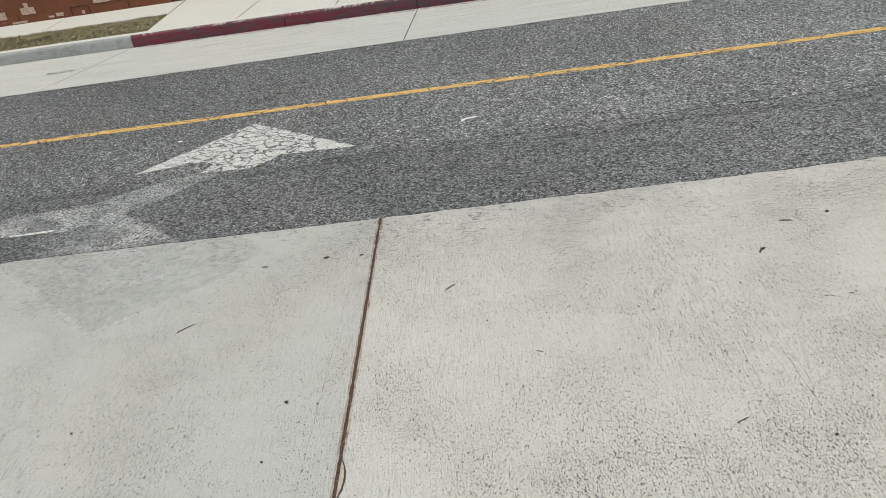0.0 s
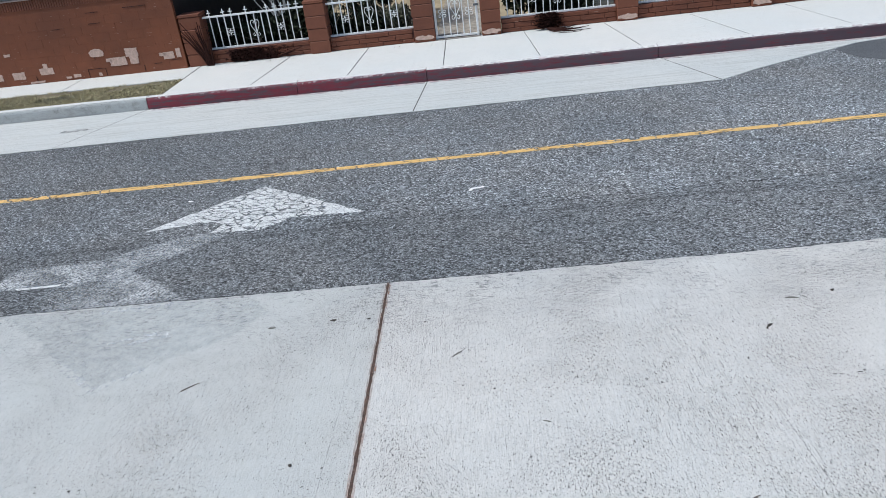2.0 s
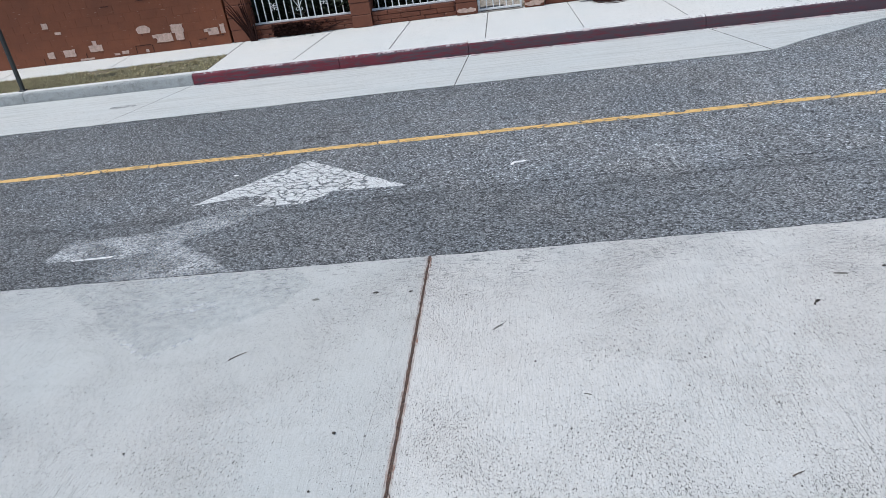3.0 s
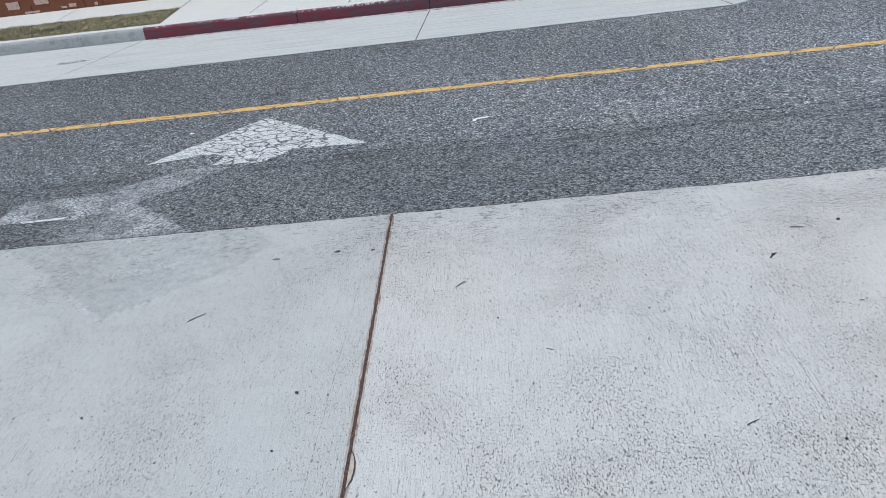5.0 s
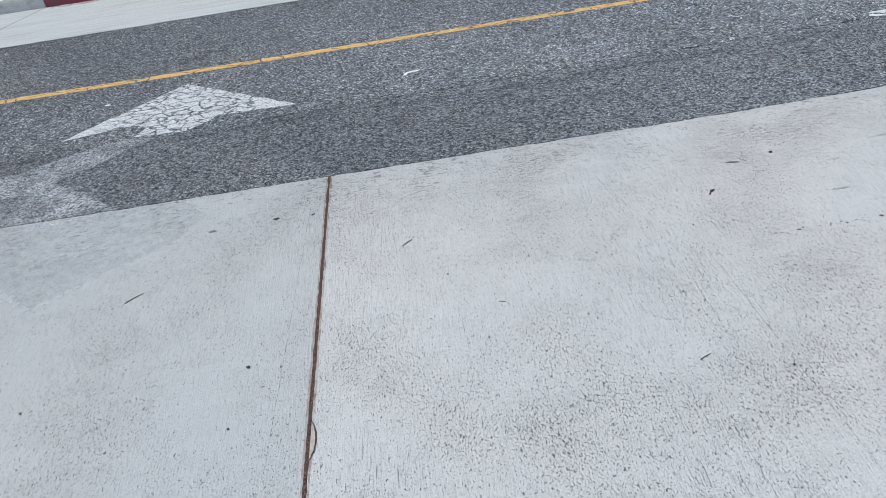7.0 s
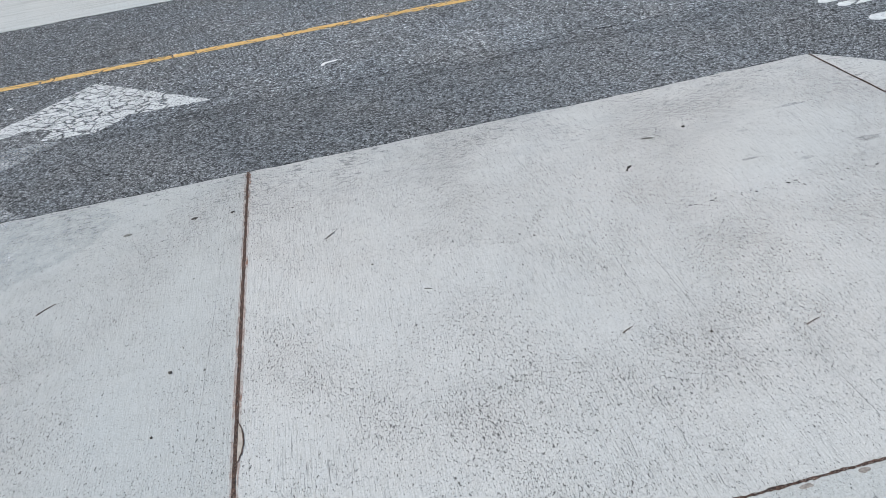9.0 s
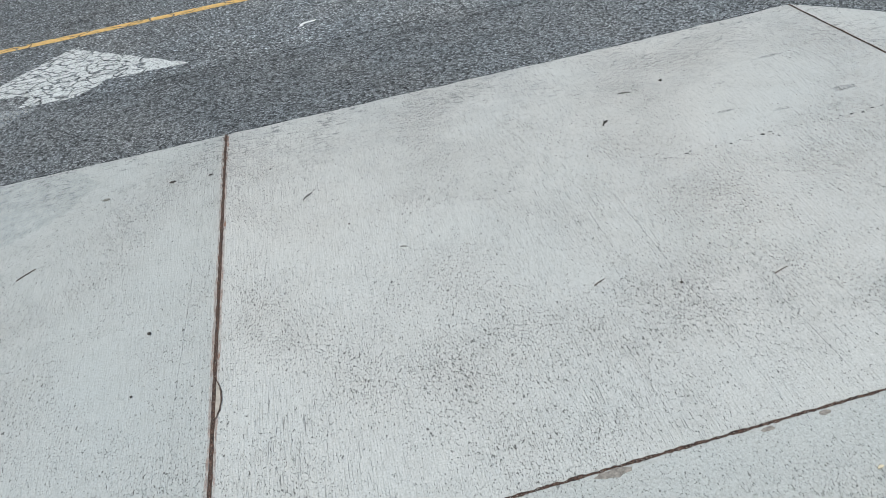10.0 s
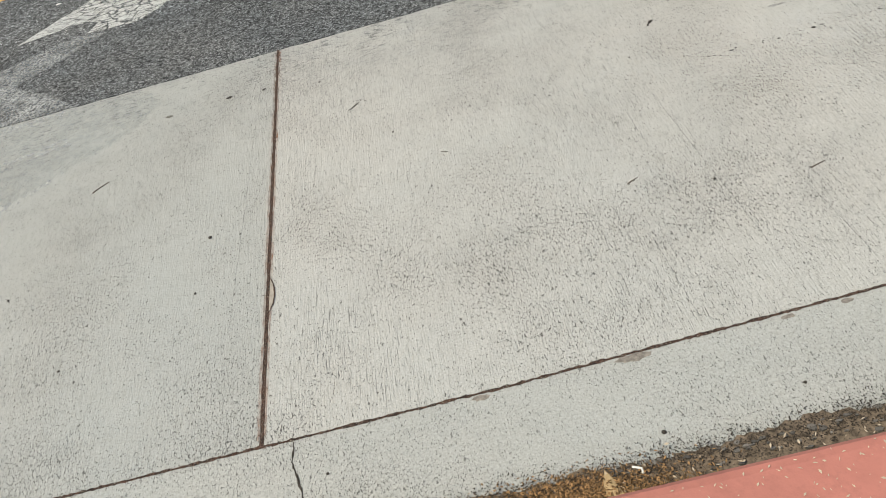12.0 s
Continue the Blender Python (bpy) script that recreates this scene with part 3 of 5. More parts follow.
for i in range(-6, 8):
    part("slab", slab([(i * 1.8 + 0.004, -7.0), (i * 1.8 + 1.796, -7.0), (i * 1.8 + 1.796, KERB_Y - 0.272), (i * 1.8 + 0.004, KERB_Y - 0.272)], 0.155, 0.12), GUTTER, near_walk)


OIL = ghost("oil_smear", (0.035, 0.036, 0.038), 0.36, 0.6, 0.42, 14.0)
for cx, cy, w, h in ((-1.42, 2.66, 0.30, 0.16), (-1.25, 2.78, 0.26, 0.05)):
    tagged(part("oil_stain", sheet(blob(cx, cy, w, h, 18, rnd, 0.35), ROAD_Z + 0.003), OIL), "dark oily smear on the asphalt", "stain", kind="structure")
tagged(part("gutter_stain", sheet(blob(-4.48, 4.70, 0.42, 0.10, 18, rnd, 0.35), 0.002), ghost("grey_smear_stain", (0.16, 0.16, 0.16), 0.36, 0.6, 0.8, 14.0)), "grey smear on the far gutter", "stain", kind="structure")


# far gutter, kerb, footway and verge
def yk(x):
    return 5.335 - 0.022 * x


def yw(x):
    return 7.235 - 0.0157 * x


far_gutter = thing("gutter_far", "wide pale concrete gutter with skewed joints", "gutter", kind="structure")


def far_slab(x0, xa0, x1, xa1, front=None):
    """Between the joints x0..x1 at the kerb and xa0..xa1 at the asphalt."""
    fr = front or ragged(xa0 + 0.004, xa1 - 0.004, 4.01, 40, 0.010)
    n = 6
    back = [(x1 - 0.004 + (x0 - x1 + 0.008) * i / n, yk(x1 + (x0 - x1) * i / n) - 0.004) for i in range(n + 1)]
    part("gutter_slab", slab(fr + back, 0.0, 0.1), FAR_GUTTER, far_gutter)


far_slab(-12.0, -12.0, -7.6, -7.9)
far_slab(-7.6, -7.9, -3.8, -4.42)
far_slab(-3.8, -4.42, 0.03, -0.08)
far_slab(0.03, -0.08, 3.02, 3.40)
far_slab(3.02, 3.40, 6.6, 6.5, [(3.406, 4.012), (3.62, 4.14), (3.871, 4.305), (4.2, 4.47), (4.681, 4.71), (5.0, 4.86), (5.292, 5.01), (5.515, 5.06), (6.022, 5.12), (6.594, 5.14)])
far_slab(6.6, 6.5, 14.0, 14.0, [(6.606, 5.14), (9.0, 5.09), (14.0, 4.98)])
for x0, x1 in ((-3.8, -4.42), (0.03, -0.08), (3.02, 3.40), (-7.6, -7.9)):
    part("joint_filler", strip(rough_line((x0, yk(x0) - 0.01), (x1, 4.02), 14, 0.006, rnd), 0.014, -0.0005), CRACK, far_gutter)
tagged(part("asphalt_patch", sheet([(4.95, 4.80), (5.05, 4.35), (5.5, 3.85), (8.5, 3.6), (14, 3.5), (14, 4.97), (9.0, 5.08), (6.5, 5.13), (5.5, 5.05), (5.29, 5.0)], -0.0035), PATCH), "smooth dark asphalt repair patch beside the gutter", "road patch", kind="structure")

far_kerb = thing("kerb_far", "concrete kerb painted dark red past a driveway", "kerb", kind="structure")


def kerb_piece(a, b, face, label, worn_nose=False):
    bm = bmesh.new()
    prof = [(0.0, -0.1), (0.004, 0.032), (0.012, 0.118), (0.022, 0.142), (0.045, 0.152), (0.15, 0.154), (0.15, -0.1)]
    n = max(2, int((b - a) / 0.5))
    rows = []
    for i in range(n + 1):
        x = a + 0.004 + (b - a - 0.008) * i / n
        rows.append([bm.verts.new((x, yk(x) + y, z + (rnd.uniform(-0.002, 0.002) if z > 0 else 0))) for y, z in prof])
    for r0, r1 in zip(rows, rows[1:]):
        for i in range(len(prof)):
            k = (i + 1) % len(prof)
            bm.faces.new((r0[i], r0[k], r1[k], r1[i])).material_index = 0 if i in ((0, 1, 2) if worn_nose else (0, 1, 2, 3)) else 1
    bm.faces.new(rows[0][::-1])
    bm.faces.new(rows[-1])
    bmesh.ops.recalc_face_normals(bm, faces=bm.faces)
    part("kerb_stone", bm, [face, WALKWAY], far_kerb, label)


# unpainted pieces: face darker than top, so the face's shade is in the colour
for a, b in ((-14.0, -9.5), (-9.5, -6.35), (-6.35, -3.78)):
    kerb_piece(a, b, KERB, "grey unpainted concrete kerb, face coloured darker for shade")
for a, b in ((-3.78, -1.7), (-1.7, 0.03), (0.03, 2.99), (2.99, 6.0), (6.0, 9.0), (9.0, 14.0)):
    kerb_piece(a, b, RED_FAR, "kerb face in dark worn red paint", a > -1.0)

# paint slopped on the gutter along the foot of the kerb, and dirt caught there
SLOP = ghost("pink_paint_slop", (0.60, 0.44, 0.45), 0.36, 0.54, 0.9, 9.0)
CHIPPED = ghost("chipped_kerb_nose", (0.66, 0.56, 0.56), 0.47, 0.56, 0.95, 16.0)
FOOT = ghost("gutter_foot_dirt", (0.075, 0.055, 0.055), 0.44, 0.54, 0.9, 6.0)
for a, b in ((-3.7, 0.0), (0.06, 2.95), (3.05, 6.5)):
    m = int((b - a) * 14)
    xs = [a + (b - a) * i / m for i in range(m + 1)]
    part("paint_slop", strip([Vector((x, yk(x) - 0.038 + rnd.uniform(-0.004, 0.004))) for x in xs], 0.060, 0.0016, rnd, 0.5), SLOP, far_kerb)
    bm = bmesh.new()
    row = [(bm.verts.new((x, yk(x) + 0.017, 0.128 + rnd.uniform(-0.010, 0.006))), bm.verts.new((x, yk(x) + 0.019, 0.1455)), bm.verts.new((x, yk(x) + 0.046, 0.1565))) for x in xs]
    for p, q in zip(row, row[1:]):
        bm.faces.new((p[0], q[0], q[1], p[1]))
        bm.faces.new((p[1], q[1], q[2], p[2]))
    part("chipped_nose", bm, CHIPPED, far_kerb, "pale chips along the kerb nose")
    part("dirt_line", strip([Vector((x, yk(x) - 0.082 + rnd.uniform(-0.006, 0.006))) for x in xs], 0.016, 0.0022, rnd, 0.6), FOOT, far_kerb)

JOINT_DIRT = simple("joint_dirt", (0.13, 0.12, 0.11), 0.95, vary=0.4)
far_walk = thing("pavement_far", "bright white concrete footway along the fence", "pavement", kind="structure")
xs = [(-3.60, -3.58), (-2.36, -2.15), (-1.03, -0.93), (0.254, 0.254), (1.519, 1.43), (2.80, 2.62), (4.149, 3.86), (5.4, 5.2), (6.65, 6.5), (7.9, 7.8), (9.2, 9.2), (14.0, 14.0)]
for (f0, b0), (f1, b1) in zip(xs, xs[1:]):
    part("slab", slab([(f0 + 0.003, yk(f0) + 0.152), (f1 - 0.003, yk(f1) + 0.152), (b1 - 0.003, yw(b1) + 0.12), (b0 + 0.003, yw(b0) + 0.12)], 0.154, 0.1, 0.006), WALKWAY, far_walk)
for f, b in xs[:-1]:
    part("joint_line", strip(rough_line((f, yk(f) + 0.16), (b, yw(b) - 0.08), 12, 0.002, rnd), 0.0085, 0.1552, rnd, 0.4), JOINT_DIRT, far_walk)
for a, b in ((-14.0, -9.8), (-9.8, -7.4), (-7.4, -5.5), (-5.5, -3.594)):
    part("slab", slab([(a + 0.005, 6.46 + 0.0 * a), (b - 0.005, 6.43), (b - 0.005, yw(b) + 0.1), (a + 0.005, yw(a) + 0.1)], 0.154, 0.1, 0.008), WALKWAY, far_walk)
verge = [(-14.0, yk(-14.0) + 0.152), (-3.606, yk(-3.6) + 0.152), (-3.606, 6.425), (-14.0, 6.47)]
tagged(part("verge", slab(verge, 0.140, 0.1), TURF_SOIL), "strip of dry thin turf behind the kerb", "verge", kind="structure")


def tufts(n, x0, x1, y0, y1, z, rr):
    v, f = [], []
    for _ in range(n):
        x, y = rr.uniform(x0, x1), rr.uniform(y0, y1)
        if noise.noise((x * 2.2, y * 3.0, 0.3)) < -0.45:
            continue
        # one tussock: a few blades leaning out from a common foot
        tall, wide = rr.uniform(0.016, 0.040), rr.uniform(0.012, 0.030)
        for _ in range(rr.randint(7, 13)):
            px, py = x + rr.gauss(0, wide * 0.5), y + rr.gauss(0, wide * 0.5)
            h, a = tall * rr.uniform(0.5, 1.1), rr.uniform(0, 6.28)
            dx, dy = math.cos(a) * 0.0045, math.sin(a) * 0.0045
            k = len(v)
            v += [(px - dx, py - dy, z), (px + dx, py + dy, z), (px + (px - x) * 1.2 + rr.uniform(-0.015, 0.015), py + (py - y) * 1.2 + rr.uniform(-0.015, 0.015), z + h)]
            f.append((k, k + 1, k + 2))
    me = bpy.data.meshes.new("tufts")
    me.from_pydata(v, [], f)
    return me


tagged(part("grass", tufts(4200, -8.6, -3.63, 5.61, 6.45, 0.139, random.Random(8)), GRASS), "short patchy dry yellow grass", "grass", kind="stuff")


# ---- road markings ----
ZP = ROAD_Z + 0.004
SEAM = ghost("road_seam_dirt", (0.035, 0.034, 0.033), 0.36, 0.56, 0.75, 4.0)
tagged(part("road_seam", strip(rough_line((-0.6, 1.06), (11, 1.30), 240, 0.006, rnd), 0.018, ROAD_Z + 0.0015, rnd, 0.5), SEAM), "thin dark seam between two asphalt courses", "road seam", kind="structure")
n = 90
line_pts = [Vector((-14 + 28 * i / n, 2.335 + rnd.uniform(-0.004, 0.004))) for i in range(n + 1)]
tagged(part("centre_line", strip(line_pts, 0.088, ZP, rnd, 0.10), YELLOW), "single yellow centre line, cracked and worn", "road marking", kind="structure")
arrow = thing("road_arrow", "white turn arrow on asphalt, paint cracked and faded", "road marking")
head = [Vector((-2.18, 1.235)), Vector((-1.90, 1.285)), Vector((-1.62, 1.33)), Vector((-1.50, 1.25)), Vector((-1.565, 1.10))] + rough_line((-1.54, 1.09), (-1.08, 1.075), 6, 0.010, rnd)[:-1] + [Vector((-0.985, 1.20)), Vector((-0.94, 1.285))] + rough_line((-0.90, 1.27), (-0.32, 1.25), 5, 0.006, rnd)[:-1] + rough_line((-0.32, 1.25), (-1.335, 2.045), 14, 0.008, rnd)[:-1] + rough_line((-1.335, 2.045), (-2.18, 1.235), 14, 0.008, rnd)[:-1]
part("arrow_head", sheet([(p.x, p.y) for p in head], ZP + 0.001, 0.002), WHITE, arrow, "cracked white arrow head")
part("arrow_shaft", sheet([(-3.07, 0.39), (-2.75, 0.39), (-2.40, 0.36), (-2.05, 0.50), (-1.70, 0.75), (-1.40, 1.03), (-1.58, 1.075), (-1.80, 1.05), (-2.05, 0.93), (-2.35, 0.76), (-2.6, 0.74), (-2.98, 0.745)], ZP, 0.002), FADED, arrow, "grey faded arrow shaft")
part("old_arrow_head", sheet([(-2.75, 0.36), (-2.60, 0.02), (-1.42, 0.02), (-1.62, 0.24), (-1.98, 0.52), (-2.06, 0.555)], ZP - 0.0005, 0.002), FADED_OUT, arrow, "mostly worn away second head")
part("shaft_edge", sheet([(-2.80, 0.375), (-2.5, 0.385), (-2.47, 0.415), (-2.83, 0.40)], ZP + 0.001, 0.001), WHITE, arrow)
legend = thing("road_legend", "white road lettering, only bar ends in view", "road marking")
for x0, x1, y0, y1 in ((4.17, 5.6, 1.72, 1.85), (4.21, 5.6, 1.56, 1.645), (4.17, 5.4, 1.16, 1.26), (4.33, 5.5, 0.77, 0.86), (4.41, 5.6, 0.65, 0.73), (4.445, 6.0, 0.315, 0.425)):
    e = (y1 - y0) * 0.5
    part("letter_stroke", sheet([(x0 + e, y0), (x1, y0), (x1, y1), (x0 + e * 0.9, y1), (x0 + 0.01, y1 - e * 0.7), (x0, y0 + e * 0.6)], ZP, 0.002), WHITE_NEW, legend)


# ---- far side: wall, fence, yard ----
MF = pose(0, 7.16, 0, 0, 0, -0.9)      # frame of the wall line: x along it, y into the yard
Z0 = 0.154
rnd = random.Random(11)

wall = thing("wall_left", "brown painted block wall with peeling paint patches", "wall", kind="structure", m=MF)
WX0, WX1, WTOP = -12.0, -3.785, 1.26
part("wall_core", box(WX0, WX1 - 0.004, -0.022, 0.05, Z0 - 0.1, 3.2), BROWN, wall)
# near-black colour puts the shade on this return wall into the material
part("side_wall", box(WX0, WX1 - 0.012, 0.051, 6.0, Z0 - 0.1, 3.2), simple("shaded_side_wall", (0.020, 0.013, 0.010), 0.85, vary=0.3, scale=6), wall, "side wall coloured near black for shade")
BL, BH = 0.272, 0.1305
block = mesh_of(box(0.0008, BL - 0.0008, -0.0245, 0.02, 0.0008, BH - 0.0008, 0.0008))
block.materials.append(BROWN)
rows_n = int((WTOP - Z0) / BH)
for r in range(rows_n + 1):
    z = Z0 + 0.005 + r * BH
    if z + BH > WTOP + 0.03:
        break
    i = 0
    while True:
        x = WX1 - 0.004 - BL * (i + 1) - (BL / 2 if r % 2 else 0)
        if x < -7.9:
            break
        part("block", block, None, wall, m=pose(x, rnd.uniform(-0.0006, 0.0006), z))
        i += 1
    if r % 2:
        part("block", mesh_of(box(0.0008, BL / 2 - 0.0008, -0.0245, 0.02, 0.0008, BH - 0.0008, 0.0008)), BROWN, wall, m=pose(WX1 - 0.004 - BL / 2, 0, z))
# fluted soldier band and what stands over it
flute = mesh_of(box(-0.016, 0.016, -0.034, 0.0, 0.0, 0.135, 0.006))
flute.materials.append(BROWN2)
for i in range(100):
    part("flute", flute, None, wall, m=pose(WX1 - 0.022 - i * 0.0405, 0, WTOP - 0.002))
part("sill", box(-8.5, WX1 + 0.01, -0.05, 0.2, 1.40, 1.425, 0.004), simple("pale_sill", (0.34, 0.25, 0.22), 0.8, vary=0.2), wall, "thin pale sill over the fluted band")
for cx, cz, w, h in ((-5.17, 0.515, 0.23, 0.145), (-4.86, 0.365, 0.27, 0.125), (-5.0, 0.40, 0.10, 0.05), (-4.615, 0.485, 0.20, 0.125), (-4.60, 0.37, 0.135, 0.13), (-4.04, 0.375, 0.17, 0.105), (-4.13, 0.40, 0.11, 0.05), (-3.88, 0.40, 0.075, 0.14), (-6.05, 0.33, 0.22, 0.10), (-6.05, 0.415, 0.07, 0.07), (-6.52, 0.30, 0.20, 0.11), (-6.85, 0.30, 0.12, 0.10), (-6.78, 0.76, 0.10, 0.09), (-6.60, 0.63, 0.10, 0.04), (-5.58, 0.215, 0.12, 0.05), (-5.72, 0.20, 0.09, 0.03), (-6.25, 0.18, 0.25, 0.03), (-5.2, 0.20, 0.05, 0.05)):
    w8 = 22
    full, rag = (0.52, 0.05) if cx == -5.17 else (0.86, 0.07)    # one rounded patch, the others follow the blocks
    out = [(cx + max(-0.5, min(0.5, full * math.cos(a))) * w * (1 + rnd.uniform(-rag, rag)), cz + max(-0.5, min(0.5, full * math.sin(a))) * h * (1 + rnd.uniform(-rag, rag))) for a in (2 * math.pi * i / w8 for i in range(w8))]
    if cx == -5.17:
        out = [(x, max(z, cz - h * 0.32)) for x, z in out]
    bm = sheet(out, 0.0, 0.004)
    bmesh.ops.transform(bm, matrix=Matrix.Rotation(radians(90), 4, "X") @ Matrix.Identity(4), verts=bm.verts)
    part("peeled_patch", bm, BARE, wall, "bare pale block where paint peeled", m=pose(0, -0.0305, 0))
# cracks beside blocks near the foot
OPEN = simple("open_joint_shadow_dirt", (0.035, 0.014, 0.010), 0.95, vary=0.4)
for x, z, l, up in ((-5.385, 0.165, 0.115, 1), (-5.10, 0.165, 0.115, 1), (-4.47, 0.165, 0.10, 1), (-5.385, 0.285, 0.27, 0), (-6.25, 0.17, 0.10, 1), (-7.0, 0.165, 0.1, 1), (-4.55, 1.14, 0.36, 0), (-5.22, 0.43, 0.06, 1), (-5.15, 1.12, 0.2, 0), (-5.75, 0.93, 0.13, 0), (-5.15, 0.96, 0.18, 0), (-4.0, 0.30, 0.12, 0), (-4.3, 0.27, 0.12, 0)):
    part("open_joint", box(x, x + (0.008 if up else l), -0.0295, -0.02, z, z + (l if up else 0.008)), OPEN, wall)

window = thing("window_1", "barred window with dark frame over the fluted band", "window", kind="structure", m=MF)
part("window_frame", box(-8.4, -5.05, -0.055, 0.0, 1.43, 1.475, 0.004), GALV, window)
part("window_frame", box(-5.10, -5.05, -0.055, 0.0, 1.475, 2.5, 0.004), GALV, window)
part("pane", box(-8.4, -5.10, -0.028, -0.024, 1.475, 2.5), GLASS, window)
slat = mesh_of(box(-0.02, 0.02, -0.006, 0.006, -0.2, 0.2, 0.003))
slat.materials.append(simple("grey_slat", (0.42, 0.41, 0.43), 0.6, vary=0.15))
for i in range(36):
    part("slat", slat, None, window, m=pose(-8.3 + i * 0.088, -0.04, 1.66, 0, -32, 0))


# pilasters
def pilaster(x0, x1, top, name, label):
    p = thing(name, label, "pilaster", group="pilasters of the fence", m=MF)
    courses = 4
    h = (top - 0.045 - Z0) / courses
    for i in range(courses):
        part("block", box(x0 + rnd.uniform(-.004, .004), x1 + rnd.uniform(-.004, .004), -0.01 + rnd.uniform(-.004, .004), 0.28, Z0 + i * h + 0.004, Z0 + (i + 1) * h - 0.004, 0.006), BROWN2, p)
    part("mortar", box(x0 + 0.01, x1 - 0.01, 0.0, 0.27, Z0 - 0.05, top - 0.05), MORTAR, p)
    part("cap", box(x0 - 0.003, x1 + 0.004, -0.013, 0.284, top - 0.042, top, 0.005), BROWN2, p, "thin block cap")
    return p


PIL = [(-3.765, -3.43), (-1.825, -1.515), (-0.215, 0.102), (0.805, 1.10), (2.815, 3.12), (4.76, 5.04), (6.60, 6.88), (8.45, 8.75)]
for i, (a, b) in enumerate(PIL):
    p = pilaster(a, b, 0.935, "brick_pilaster", "brown block pilaster beside the white gate" if i in (2, 3) else "brown painted block pilaster between fence panels")
    if i in (2, 3, 4, 5, 6):
        w8 = 16
        out = [(max(a + 0.01, min(b - 0.01, (a + b) / 2 + rnd.uniform(-.03, .03) + 0.15 * math.cos(t8) * (1 + rnd.uniform(-.3, .3)))), 0.215 + 0.036 * math.sin(t8) * (1 + rnd.uniform(-.4, .4))) for t8 in (2 * math.pi * k / w8 for k in range(w8))]
        bm = sheet(out, 0.0, 0.004)
        bmesh.ops.transform(bm, matrix=Matrix.Rotation(radians(90), 4, "X"), verts=bm.verts)
        part("peeled_patch", bm, BARE, p, m=pose(0, -0.019, 0))


# low walls between the pilasters
def low_wall(x0, x1):
    w = thing("low_wall", "low brown brick wall under a fence panel", "wall", group="low walls of the fence", m=MF)
    part("wall_core", box(x0 + 0.002, x1 - 0.002, 0.062, 0.22, Z0 - 0.05, 0.355), MORTAR, w)
    z, k = Z0 + 0.002, 0
    for hh in (0.062, 0.075, 0.062):
        x = x0 - (0.13 if k % 2 else 0.0) - rnd.uniform(0, 0.1)
        while x < x1:
            l = rnd.choice((0.26, 0.30, 0.36))
            a, b = max(x, x0), min(x + l, x1)
            if b - a > 0.03:
                part("brick", box(a + 0.004, b - 0.004, 0.048 + rnd.uniform(-.007, .004), 0.10, z + 0.004, z + hh - 0.004, 0.004), BROWN3, w)
            x += l
        z += hh
        k += 1
    return w


PANELS = [(-3.405, -1.83), (-1.51, -0.22), (1.105, 2.81), (3.125, 4.755), (5.045, 6.595), (6.885, 8.445)]
for a, b in PANELS:
    low_wall(a, b)


# wrought iron
def spiral(cx, cz, r, a0, turns, n=14, shrink=0.25):
    return [(cx + r * (1 - (1 - shrink) * i / n) * math.cos(a0 + turns * 6.283 * i / n), 0, cz + r * (1 - (1 - shrink) * i / n) * math.sin(a0 + turns * 6.283 * i / n)) for i in range(n + 1)]


def heart(s=1.0):
    bm = bmesh.new()
    for d in (-1, 1):
        pts = [(0, 0, -0.115 * s), (d * 0.025 * s, 0, -0.06 * s), (d * 0.058 * s, 0, 0.0), (d * 0.068 * s, 0, 0.05 * s), (d * 0.05 * s, 0, 0.088 * s), (d * 0.024 * s, 0, 0.09 * s), (d * 0.008 * s, 0, 0.066 * s), (d * 0.016 * s, 0, 0.045 * s), (d * 0.032 * s, 0, 0.052 * s)]
        tube(pts, 0.0055, 5, bm)
        tube(spiral(d * 0.03 * s, -0.128 * s, 0.028 * s, 1.57 if d > 0 else 1.57, -0.9 * d, 10), 0.005, 5, bm)
    return mesh_of(bm)


def scroll():
    bm = bmesh.new()
    for dx in (-1, 1):
        for dz in (-1, 1):
            tube(spiral(dx * 0.034, dz * 0.036, 0.032, math.pi / 2 * (1 + dx), 0.95 * dx * dz, 12, 0.3), 0.005, 5, bm)
    tube([(0, 0, -0.05), (0, 0, 0.05)], 0.006, 5, bm)
    return mesh_of(bm)


def finial():
    bm = bmesh.new()
    z = [(0.0, 0.007), (0.014, 0.011), (0.026, 0.008), (0.045, 0.010), (0.062, 0.012), (0.078, 0.013), (0.092, 0.007), (0.098, 0.001)]
    rings = [[bm.verts.new((math.cos(a) * r, math.sin(a) * r * 0.7, h)) for a in (6.283 * k / 6 for k in range(6))] for h, r in z]
    for a, b in zip(rings, rings[1:]):
        for k in range(6):
            bm.faces.new((a[k], a[(k + 1) % 6], b[(k + 1) % 6], b[k]))
    for d in (-1, 1):
        tube([(0, 0, 0.040), (d * 0.014, 0, 0.044), (d * 0.026, 0, 0.050), (d * 0.033, 0, 0.042)], 0.0075, 5, bm, 0.9)
    return mesh_of(bm)


HEART, SCROLL, FINIAL = heart(), scroll(), finial()
for me in (HEART, SCROLL, FINIAL):
    me.materials.append(IRON)
RB, RT = 0.372, 0.845
PICKET = mesh_of(box(-0.008, 0.008, -0.008, 0.008, RB, RT, 0.002))
SHORT = mesh_of(box(-0.008, 0.008, -0.008, 0.008, RB - 0.12, RT - 0.01, 0.002))
for me in (PICKET, SHORT):
    me.materials.append(IRON)
FY = 0.13


